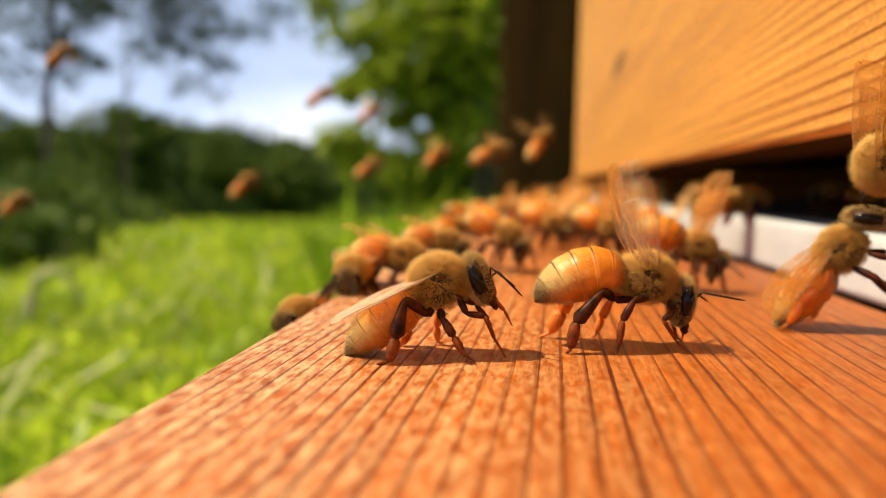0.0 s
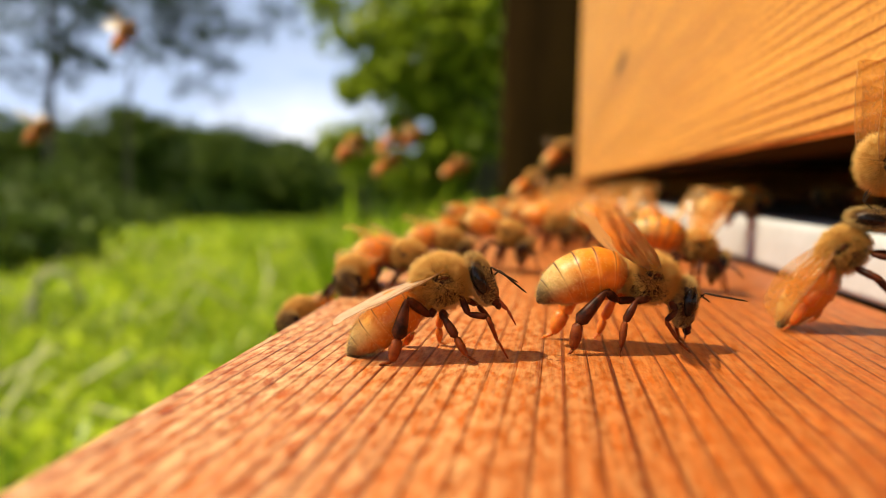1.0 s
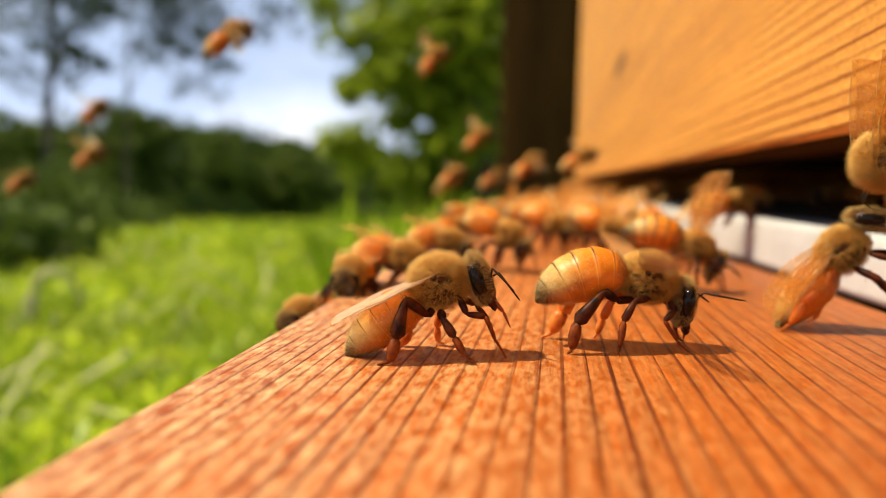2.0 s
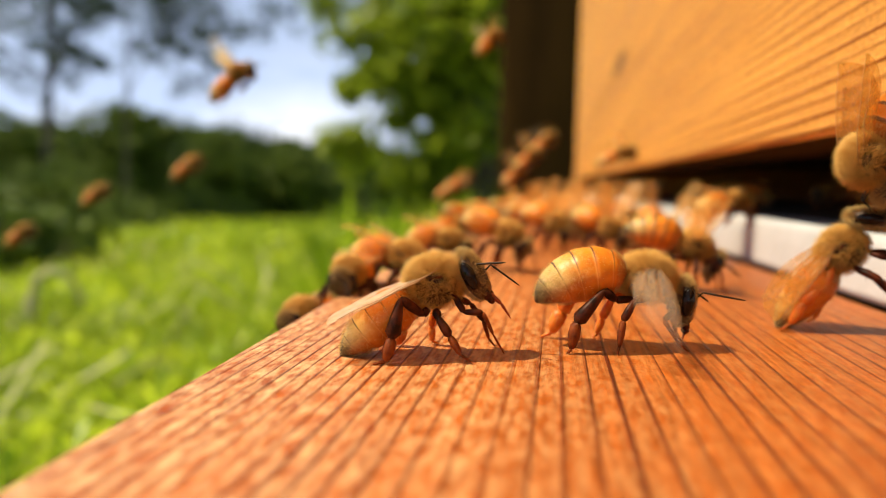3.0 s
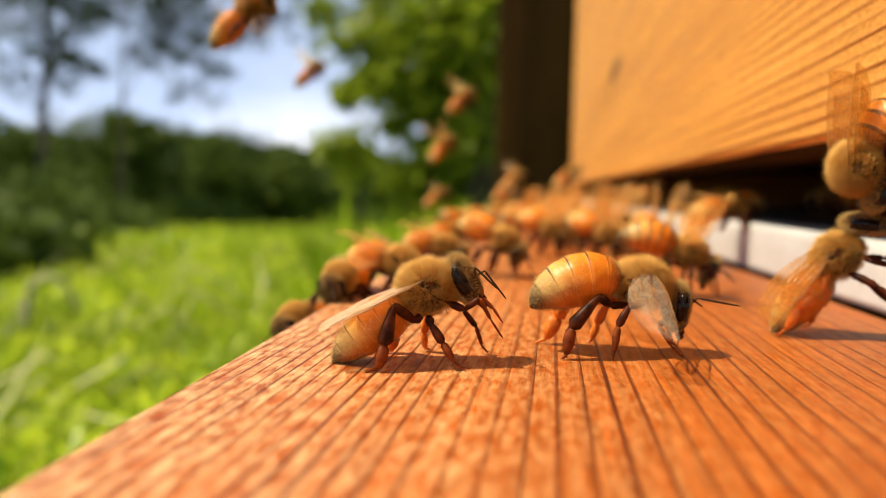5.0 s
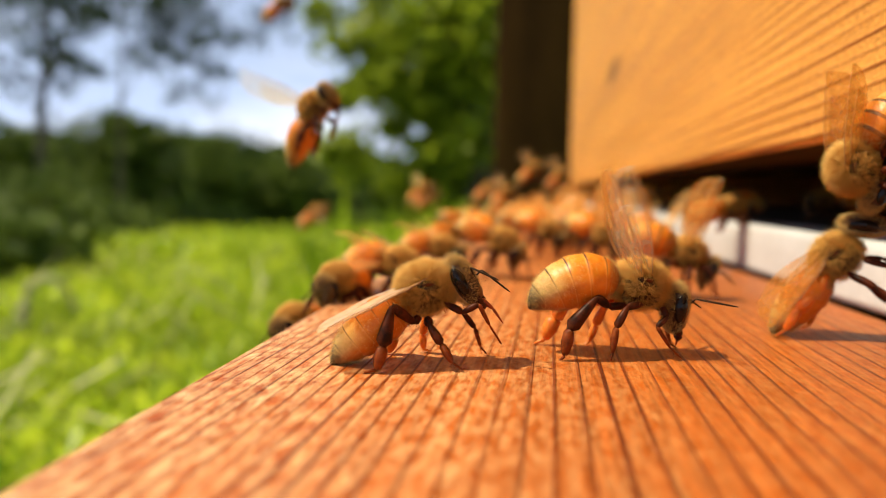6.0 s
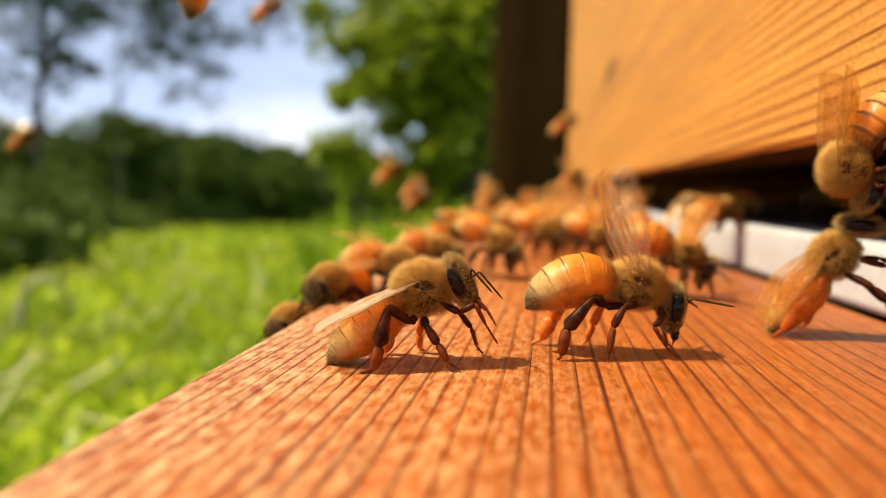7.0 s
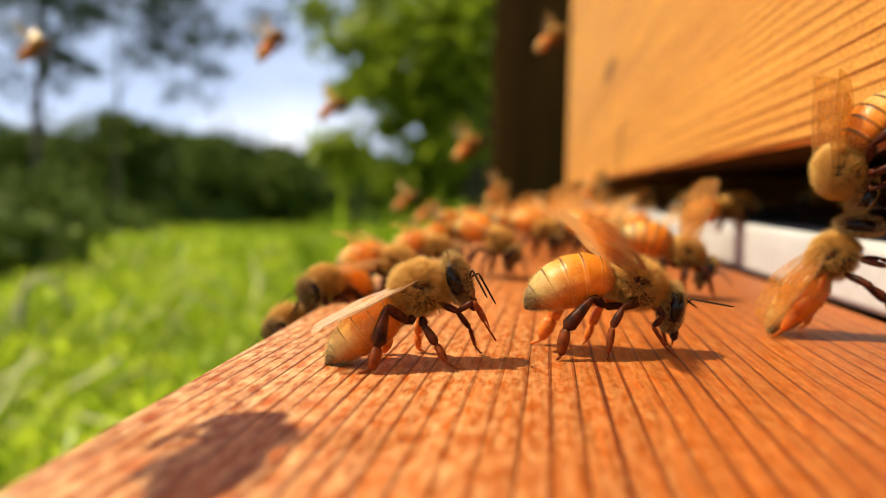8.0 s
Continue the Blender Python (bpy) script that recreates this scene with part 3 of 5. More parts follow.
def leaf_cloud(centres, sizes, per, leaf, rng, flat=0.7):
    """Leaf blades in ragged clumps: the vertices and faces of one mesh."""
    c = np.repeat(np.asarray(centres), per, 0)
    s = np.repeat(np.asarray(sizes), per)[:, None]
    g = rng.normal(size=c.shape)
    g *= 0.62
    p = c + g * s * np.array([1, 1, flat])
    a = rng.normal(size=p.shape)
    a /= np.linalg.norm(a, axis=1, keepdims=True)
    b = np.cross(a, rng.normal(size=p.shape))
    b /= np.linalg.norm(b, axis=1, keepdims=True)
    ln = leaf * rng.uniform(0.6, 1.3, (len(p), 1))
    v = np.stack([p - a * ln, p + b * ln * 0.38, p + a * ln, p - b * ln * 0.38], 1).reshape(-1, 3)
    k = np.arange(len(p))[:, None] * 4
    return v.tolist(), (k + [0, 1, 2, 3]).tolist()


def tube(points, radii, sides=8):
    """A tapered tube along points."""
    verts, faces = [], []
    for i, p in enumerate(points):
        a = Vector(points[max(i - 1, 0)])
        b = Vector(points[min(i + 1, len(points) - 1)])
        d = (b - a).normalized()
        u = d.cross(Vector((0.31, 0.2, 0.93))).normalized()
        w = d.cross(u)
        for k in range(sides):
            q = 2 * math.pi * k / sides
            verts.append(tuple(Vector(p) + (u * math.cos(q) + w * math.sin(q)) * radii[i]))
    for i in range(len(points) - 1):
        for k in range(sides):
            a, b = i * sides + k, i * sides + (k + 1) % sides
            faces.append((a, b, b + sides, a + sides))
    faces.append(tuple(range(sides))[::-1])
    faces.append(tuple(range((len(points) - 1) * sides, len(points) * sides)))
    return verts, faces


def build_glint_blade(x, y, z, reach, tall, turn, label):
    """A blade that bows over in an arch above the grass, its sun glint put in as pale stalk colour."""
    stalk = empty("glint_blade", pose(x, y, float(ground_z(x, y)), 0, 0, turn), label, "grass")
    top = z - float(ground_z(x, y))
    pts = [(-reach, 0, -0.02)] + [(-reach * math.cos(a), 0.01 * math.sin(2 * a), top - tall + tall * math.sin(a)) for a in (math.pi * 0.92 * k / 12 for k in range(13))]
    v, f = tube(pts, [0.010] + [0.011 - 0.0004 * k for k in range(13)], 6)
    mesh_object("stem", v, f, DRY_GRASS, stalk)
    v, f = tube([pts[-1], (pts[-1][0] + 0.008, 0.003, pts[-1][2] - 0.02), (pts[-1][0] + 0.012, 0.004, pts[-1][2] - 0.045)], [0.005, 0.008, 0.001], 6)
    mesh_object("seed_head", v, f, DRY_GRASS, stalk)


build_glint_blade(-1.03, 1.42, -0.19, 0.045, 0.06, 35, "curled grass blade, its sun glint put in as pale colour")


def build_tree(x, y, height, radius, limbs, leaf, per, mat, seed, label, bend=0.3):
    """A trunk, limbs that end in clumps, and a crown of single leaves. limbs: (from height, end x, end y, end z, clump size)."""
    rng = np.random.default_rng(seed)
    z = float(ground_z(x, y))
    tree = empty("tree", pose(x, y, z), label, "tree")
    n = 9
    sway = rng.normal(size=2) * bend
    spine = [Vector((sway[0] * math.sin(i / n * 3), sway[1] * math.sin(i / n * 2.4), height * i / n - 0.1)) for i in range(n + 1)]
    v, f = tube([tuple(p) for p in spine], [radius * (1.15 - 0.95 * i / n) for i in range(n + 1)], 10)
    mesh_object("trunk", v, f, BARK, tree)
    centres, sizes = [], []
    for h, ex, ey, ez, size in limbs:
        i = min(int(h / height * n), n)
        a, b = spine[i], Vector((ex, ey, ez))
        m = (a + b) / 2 + Vector((0, 0, 0.12 * (b - a).length))
        r = radius * (0.55 - 0.3 * h / height)
        v, f = tube([tuple(a), tuple(m), tuple(b)], [r, r * 0.6, r * 0.2], 6)
        mesh_object("limb", v, f, BARK, tree)
        for k in range(16):
            q = rng.uniform(0.4, 1.15)
            p = a.lerp(b, q) + Vector(rng.normal(size=3) * size * 0.5)
            centres.append(tuple(p))
            sizes.append(size * rng.uniform(0.22, 0.55))
    v, f = leaf_cloud(centres, sizes, per, leaf, rng)
    mesh_object("crown", v, f, mat, tree, smooth=False)
    return tree


def limb_set(rng, n, low, high, reach, size):
    out = []
    for k in range(n):
        h = rng.uniform(low, high)
        a = rng.uniform(0, 2 * math.pi)
        r = rng.uniform(0.4, 1.0) * reach
        out.append((h, math.cos(a) * r, math.sin(a) * r, h + rng.uniform(0.1, 0.6) * reach, size * rng.uniform(0.7, 1.2)))
    return out


def build_bush(x, y, w, h, seed, mat, label):
    rng = np.random.default_rng(seed)
    z = float(ground_z(x, y))
    bush = empty("bush", pose(x, y, z), label, "bush")
    centres, sizes = [], []
    for k in range(9):
        a, r = rng.uniform(0, 6.28), rng.uniform(0.1, 0.5) * w
        end = (math.cos(a) * r, math.sin(a) * r, rng.uniform(0.35, 0.95) * h)
        v, f = tube([(0, 0, -0.05), (end[0] * 0.4, end[1] * 0.4, end[2] * 0.55), end], [0.03, 0.02, 0.006], 6)
        mesh_object("stem", v, f, BARK, bush)
        for j in range(5):
            centres.append(tuple(np.array(end) * rng.uniform(0.4, 1.0) + rng.normal(size=3) * 0.12 * w))
            sizes.append(w * rng.uniform(0.12, 0.24))
    v, f = leaf_cloud(centres, sizes, 130, 0.055, rng)
    mesh_object("leaves", v, f, mat, bush, smooth=False)


for bx, by, bw, bh, bs in ((-2.10, 2.60, 0.42, 0.38, 76), (-1.95, 2.68, 0.38, 0.36, 77), (-2.50, 3.25, 0.62, 0.46, 71), (-2.85, 3.4, 0.65, 0.50, 72), (-2.72, 3.1, 0.5, 0.44, 74), (-3.40, 4.4, 0.85, 0.62, 67), (-3.9, 4.9, 0.9, 0.65, 69), (-6.6, 9.2, 1.4, 1.05, 61), (-7.4, 9.4, 1.3, 1.2, 62), (-7.4, 11.5, 1.5, 1.0, 63), (-6.1, 10.0, 1.1, 0.55, 66), (-6.0, 12.5, 1.4, 0.5, 64), (-4.9, 8.2, 0.9, 0.34, 78), (-3.4, 14.5, 1.2, 0.6, 65)):
    build_bush(bx, by, bw, bh, bs, BUSH_LEAF, "low dark green bush in the meadow")


# two thin gum trees in the meadow, smaller trees before the wood, and a broad tree behind the hive
build_tree(-8.9, 12.0, 9.0, 0.085, [(3.2, -1.0, -0.2, 3.6, 0.9), (3.6, 0.8, 0.3, 4.5, 0.8), (4.2, -0.9, 0.2, 4.6, 0.9), (4.0, 0.6, 0.2, 3.3, 0.5), (4.8, 0.4, 0.0, 4.9, 0.7),
           (5.6, 1.7, 0.0, 5.0, 0.7), (6.4, -0.4, 0.5, 6.6, 1.0), (6.8, 1.2, -0.2, 6.4, 0.9), (7.6, 0.1, 0.1, 8.0, 1.0)], 0.085, 31, GUM_LEAF, 11,
           "slender gum tree with thin open grey-green foliage")
build_tree(-10.6, 17.5, 11.0, 0.055, [(4.5, 1.6, 0.3, 5.7, 0.9), (5.0, 2.6, 0.2, 4.6, 0.9), (5.5, 2.2, -0.2, 6.2, 0.9), (6.0, 3.9, 0.2, 6.0, 0.8), (5.2, 3.2, 0.2, 5.2, 0.7),
           (6.5, -0.8, 0.2, 6.4, 1.1), (6.2, 0.9, 0.1, 6.8, 1.0), (7.0, 1.8, 0.5, 7.6, 1.1), (8.0, -0.3, 0.3, 8.8, 1.2)], 0.11, 26, GUM_LEAF, 12,
           "tall gum tree with drooping grey-green foliage")
build_tree(-0.75, 8.4, 5.2, 0.16, [(1.9, -1.0, -0.3, 2.75, 0.5), (2.3, -0.9, 0.1, 4.0, 0.7), (1.4, -0.3, 0.0, 2.0, 0.8), (1.5, 0.5, 0.2, 2.3, 0.9), (2.2, 0.1, -0.3, 3.2, 0.9),
           (2.6, -0.2, 0.2, 4.1, 0.8), (2.8, 0.8, 0.3, 3.8, 0.9), (1.0, 0.2, 0.4, 1.4, 0.8), (0.9, 0.0, 0.2, 0.9, 0.7), (3.4, -0.6, 0.0, 4.9, 0.9), (3.6, 0.6, 0.2, 5.1, 1.0), (2.0, 1.2, 0.6, 2.6, 0.9), (1.9, -1.0, 0.0, 1.95, 0.30)],
           0.095, 170, TREE_LEAF, 13, "broad leafy tree with yellow-green sunlit crown")
for tx, ty, th, tr, ts in ((-15.5, 26.0, 3.9, 1.7, 41), (-18.6, 25.0, 3.4, 1.5, 42), (-12.6, 27.0, 3.4, 1.6, 43), (-21.5, 24.0, 3.6, 1.8, 44), (-10.2, 30.0, 3.0, 1.5, 45)):
    rt = np.random.default_rng(ts)
    build_tree(tx, ty, th, 0.12, limb_set(rt, 11, 0.5, th * 0.8, tr, 0.9), 0.16, 90, BUSH_LEAF, ts, "bushy green tree at the meadow's far side")


def build_woods():
    rng = np.random.default_rng(31)
    centres, sizes = [], []
    for k in range(430):
        a = rng.uniform(-1.05, 0.12)
        d = rng.uniform(38, 58)
        x, y = a * d, d
        # the wood stands higher towards the open side of the meadow
        crest = np.interp(a, [-0.8, -0.66, -0.5, -0.42, -0.34, -0.26, -0.1, 0.1], [5.6, 5.4, 5.4, 4.6, 3.5, 2.6, 2.2, 2.0]) * (0.55 + 0.45 * (d - 38) / 20) * rng.uniform(0.72, 1.04)
        z0 = float(ground_z(x, y))
        for j in range(5):
            centres.append((x + rng.normal() * 0.9, y + rng.normal() * 0.9, z0 + (crest - z0) * rng.uniform(0.12, 0.93)))
            sizes.append(rng.uniform(0.7, 1.6))
    v, f = leaf_cloud(centres, sizes, 60, 0.34, rng)
    tagged(mesh_object("far_woods", v, f, WOODS_LEAF, smooth=False, label="dark green wooded ridge beyond the meadow", kind="stuff"), category="woods")


build_woods()

# ---- honey bees, built in millimetres: +X ahead, +Z up, z = 0 the ground under the bee ----
SEG = 20


def lathe(rings, sides=SEG, close=True):
    """Rings of (centre, ahead direction, half width, half height) as a skin, with u along and v round."""
    bm = bmesh.new()
    uv = bm.loops.layers.uv.new("UVMap")
    rows = []
    for c, d, ry, rz in rings:
        d = Vector(d).normalized()
        side = Vector((0, 1, 0))
        up = d.cross(side).normalized() * -1
        if up.z < 0:
            up = -up
        rows.append([bm.verts.new((Vector(c) + side * math.cos(q) * ry + up * math.sin(q) * rz) * MM) for q in (2 * math.pi * k / sides for k in range(sides))])
    last = len(rows) - 1
    for i in range(last):
        for k in range(sides):
            quad = [rows[i][k], rows[i][(k + 1) % sides], rows[i + 1][(k + 1) % sides], rows[i + 1][k]]
            f = bm.faces.new(quad)
            for loop, (a, b) in zip(f.loops, ((i, k), (i, k + 1), (i + 1, k + 1), (i + 1, k))):
                loop[uv].uv = (a / last, b / sides)
    if close:
        for row, a in ((rows[0], 0.0), (rows[last], 1.0)):
            f = bm.faces.new(row)
            for loop in f.loops:
                loop[uv].uv = (a, 0.5)
    bmesh.ops.recalc_face_normals(bm, faces=bm.faces[:])
    return bm


def abdomen_spine(bend, length=7.4, n=48):
    """Points and directions of the abdomen's axis, which starts at the waist and runs back."""
    p, out = Vector((0, 0, 0)), []
    for i in range(n + 1):
        s = i / n
        a = radians(bend) * s
        d = Vector((-math.cos(a), 0, -math.sin(a)))
        out.append((p.copy(), d, s))
        p = p + d * (length / n)
    return out


def abdomen_radius(s, fat):
    q = s / 0.34 - 1 if s < 0.34 else (s - 0.34) / 0.665
    r = 2.2 * fat * (1 - (0.62 if s < 0.34 else 1.0) * abs(q) ** (2.2 if s < 0.34 else 2.1)) ** (0.9 if s < 0.34 else 0.80)
    lift = (s * 6.0) % 1.0
    return max(r, 0.12) * (1.0 + 0.05 * (lift - 0.5) if s < 0.95 else 1.0)


def build_abdomen(bend, fat=1.0, length=7.4):
    rings = [(p, d, abdomen_radius(s, fat), abdomen_radius(s, fat) * 0.95) for p, d, s in abdomen_spine(bend, length)]
    bm = lathe(rings, 26)
    me = bpy.data.meshes.new("abdomen")
    bm.to_mesh(me)
    bm.free()
    me.shade_smooth()
    me.materials.append(ABDOMEN)
    return me


def hairs(name, roots, mat, length, thick, rng, lean=(0, 0, 0), mess=0.35, curl=0.5, clump=0.7):
    """Thin three-sided hairs that bend over: roots are (place, normal) in millimetres."""
    p = np.array([tuple(r[0]) for r in roots])
    nrm = np.array([tuple(r[1]) for r in roots])
    k = len(p)
    ln = (np.array([length(r[1]) for r in roots]) if callable(length) else np.full(k, length)) * rng.uniform(0.5, 1.15, k)
    # neighbours lean together in tufts
    tuft = np.array([tuple(noise.noise_vector(Vector(q) * 2.6) * 0.7 + noise.noise_vector(Vector(q) * 6.5) * 0.5) for q in p])
    d = nrm + np.array(lean) * 0.5 + rng.normal(size=(k, 3)) * mess * 0.6 + tuft * clump
    d /= np.linalg.norm(d, axis=1, keepdims=True)
    e = d + (np.array(lean) + rng.normal(size=(k, 3)) * 0.5 + tuft * clump + np.array((0, 0, -0.25))) * curl
    e /= np.linalg.norm(e, axis=1, keepdims=True)
    u = np.cross(d, np.array((0.2, 0.5, 0.83)))
    u /= np.linalg.norm(u, axis=1, keepdims=True)
    w = np.cross(d, u)
    mid = p + d * ln[:, None] * 0.55
    rows = []
    for q in (0.0, 2.1, 4.2):
        rows.append(p + (u * math.cos(q) + w * math.sin(q)) * thick)
    for q in (0.0, 2.1, 4.2):
        rows.append(mid + (u * math.cos(q) + w * math.sin(q)) * thick * 0.8)
    rows.append(mid + e * ln[:, None] * 0.5)
    verts = (np.stack(rows, 1).reshape(-1, 3) * MM).tolist()
    b = np.arange(k)[:, None] * 7
    quads = np.concatenate([b + [0, 1, 4, 3], b + [1, 2, 5, 4], b + [2, 0, 3, 5]]).tolist()
    tris = np.concatenate([b + [3, 4, 6], b + [4, 5, 6], b + [5, 3, 6]]).tolist()
    me = bpy.data.meshes.new(name)
    me.from_pydata(verts, [], quads + tris)
    me.shade_smooth()
    me.materials.append(mat)
    return me


def ellipsoid_roots(n, centre, radii, keep, rng):
    out = []
    for i in range(n):
        z = 1 - 2 * (i + 0.5) / n
        r = math.sqrt(1 - z * z)
        q = i * 2.39996 + rng.uniform(-0.2, 0.2)
        p = Vector((r * math.cos(q), r * math.sin(q), z))
        if keep(p):
            e = Vector((p.x * radii[0], p.y * radii[1], p.z * radii[2]))
            nrm = Vector((p.x / radii[0], p.y / radii[1], p.z / radii[2])).normalized()
            out.append((Vector(centre) + e, nrm))
    return out


def abdomen_roots(bend, n, s0, s1, fat, rng, length=7.4):
    spine = abdomen_spine(bend, length)
    out = []
    for i in range(n):
        s = rng.uniform(s0, s1)
        p, d, _ = spine[int(s * 48)]
        q = rng.uniform(0, 2 * math.pi)
        up = Vector((0, 1, 0)).cross(d)
        if up.z < 0:
            up = -up
        nrm = Vector((0, 1, 0)) * math.cos(q) + up * math.sin(q)
        r = abdomen_radius(s, fat)
        out.append((p + nrm * r * 0.98, (nrm + d * 0.9).normalized()))
    return out


def ball_mesh(name, radii, mat, u=20, v=14, pinch=0.0, centre=(0, 0, 0)):
    bm = bmesh.new()
    bmesh.ops.create_uvsphere(bm, u_segments=u, v_segments=v, radius=1)
    for w in bm.verts:
        k = 1 - pinch * max(0.0, -w.co.z)
        w.co = Vector((centre[0] + w.co.x * radii[0] * (1 - pinch * 0.5 * max(0, -w.co.z)), centre[1] + w.co.y * radii[1] * k, centre[2] + w.co.z * radii[2])) * MM
    me = bpy.data.meshes.new(name)
    bm.to_mesh(me)
    bm.free()
    me.shade_smooth()
    me.materials.append(mat)
    return me


def limb_mesh(name, points, radii, mat, sides=8, bristles=0):
    """A jointed limb: round joints, tapered pieces. Points in millimetres."""
    pts, rad = [], []
    for i in range(len(points) - 1):
        a, b = Vector(points[i]), Vector(points[i + 1])
        r0, r1, r2 = radii[i]
        for s, r in ((0.0, r0 * 0.55), (0.10, r0 * 0.95), (0.5, r1), (0.88, r2), (1.0, r2 * 0.5)):
            pts.append(tuple(a.lerp(b, s * 0.985 + 0.005) * MM))
            rad.append(r * MM)
    v, f = tube(pts, rad, sides)
    if bristles:
        # short bristles that lean towards the foot
        r = np.random.default_rng(bristles)
        n = len(pts)
        for k in range(bristles):
            i = int(r.integers(1, n - 2))
            q = Vector(v[i * sides + int(r.integers(0, sides))])
            out = (q - Vector(pts[i])).normalized()
            down = (Vector(pts[i + 1]) - Vector(pts[i])).normalized()
            q = q + down * (r.random() * (Vector(pts[i + 1]) - Vector(pts[i])).length) * 0.8
            tip = q + (out * 0.75 + down * 0.9 + Vector(r.normal(size=3)) * 0.25) * (0.30 + 0.15 * r.random()) * MM
            w = down.cross(out).normalized() * 0.018 * MM
            b = len(v)
            v += [tuple(q - w), tuple(q + w), tuple(tip)]
            f.append((b, b + 1, b + 2))
    me = bpy.data.meshes.new(name)
    me.from_pydata(v, [], f)
    me.shade_smooth()
    me.materials.append(mat)
    if bristles and mat == LEG_CHITIN:
        # the foot joints are redder
        me.materials.append(TARSUS_CHITIN)
        first = (len(points) - 3) * 5 * sides
        last = (len(pts) - 1) * sides
        for i in range(first, last):
            me.polygons[i].material_index = 1
    return me


# wings lie in their own XY plane: the root at the origin, the span along -X
def wing_outline(span, chord, front, n=26):
    lead, trail = [], []
    for i in range(n + 1):
        s = i / n
        lead.append((-span * s, front * math.sin(math.pi * min(1, s * 1.02) ** 0.7) * chord * 0.16))
        back = chord * (0.10 + 0.90 * math.sin(math.pi * (s * 0.80 + 0.02)) ** 0.85) if s < 0.985 else chord * 0.45
        if s > 0.86:
            back *= math.sqrt(max(0.0, 1 - ((s - 0.86) / 0.145) ** 2)) * 0.8 + 0.2
        trail.append((-span * s, -front * back))
    return lead, trail


def wing_mesh(name, span, chord, front):
    lead, trail = wing_outline(span, chord, front)
    verts, faces = [], []
    m = 16
    for (x0, y0), (x1, y1) in zip(lead, trail):
        for k in range(m + 1):
            q = k / m
            x, y = x0 + (x1 - x0) * q, y0 + (y1 - y0) * q
            z = 0.075 * math.sin(q * 15.0) * (1 - 0.5 * q) + 0.04 * math.sin(x * 1.7 + q * 3)
            verts.append((x * MM, y * MM, z * MM))
    for i in range(len(lead) - 1):
        for k in range(m):
            a = i * (m + 1) + k
            faces.append((a, a + 1, a + m + 2, a + m + 1))
    me = bpy.data.meshes.new(name)
    me.from_pydata(verts, [], faces)
    me.shade_smooth()
    me.materials.append(WING)
    return me


def vein_mesh(span, chord, front):
    lead, trail = wing_outline(span, chord, front)
    verts, faces = [], []

    def along(q0, q1, s0, s1, r):
        pts = []
        for j in range(13):
            s = s0 + (s1 - s0) * j / 12
            i = min(int(s * 26), 26)
            q = q0 + (q1 - q0) * j / 12
            x, y = lead[i][0] + (trail[i][0] - lead[i][0]) * q, lead[i][1] + (trail[i][1] - lead[i][1]) * q
            z = 0.075 * math.sin(q * 15.0) * (1 - 0.5 * q) + 0.04 * math.sin(x * 1.7 + q * 3) + 0.02
            pts.append((x * MM, y * MM, z * MM))
        v, f = tube(pts, [r * MM * (1 - 0.5 * j / 12) for j in range(13)], 4)
        b = len(verts)
        verts.extend(v)
        faces.extend([tuple(k + b for k in q) for q in f])

    along(0.01, 0.02, 0.0, 0.95, 0.034)
    along(0.10, 0.10, 0.0, 0.75, 0.018)
    along(0.30, 0.42, 0.0, 0.82, 0.010)
    along(0.62, 0.72, 0.02, 0.66, 0.009)
    me = bpy.data.meshes.new("vein")
    me.from_pydata(verts, [], faces)
    me.shade_smooth()
    me.materials.append(VEIN)
    return me


RB = np.random.default_rng(77)
THORAX_R = (1.84, 1.66, 1.64)
THORAX_ME = ball_mesh("thorax", THORAX_R, THORAX_CHITIN, 26, 18)


def furry(p):
    """Thick fur on the back, the neck and the rump, a bare patch round the wing base; thin fur over dark chitin puts
    shade into the flank.
    """
    if abs(p.y) > 0.5 and (p.x + 0.02) ** 2 / 0.14 + (p.z - 0.40) ** 2 / 0.035 < 1:
        return RB.random() < 0.12
    thick = 0.5 + 0.5 * noise.noise(Vector(p) * 2.3 + Vector((7, 3, 1)))
    if p.z > 0.34 or p.x < -0.80 or p.x > 0.84:
        return RB.random() < 0.6 + 0.4 * thick
    if p.z > -0.25:
        return RB.random() < (0.46 if p.x > -0.5 else 0.20) * (0.4 + 0.9 * thick)
    return RB.random() < 0.20 * thick + 0.05


def fur_length(q):
    return 0.52 + 0.50 * max(0.0, q.z) + 0.30 * abs(q.x)


FUR_ME = hairs("fur", ellipsoid_roots(36000, (0, 0, 0), THORAX_R, furry, RB), FUR, fur_length, 0.0085, RB, (-0.30, 0, 0.10), 0.46, 0.55, 0.85)
BASE_L = ball_mesh("wing_base", (0.46, 0.15, 0.13), LEG_CHITIN, 14, 10, 0.0, (0.0, 1.60, 0.72))
BASE_R = ball_mesh("wing_base", (0.46, 0.15, 0.13), LEG_CHITIN, 14, 10, 0.0, (0.0, -1.60, 0.72))


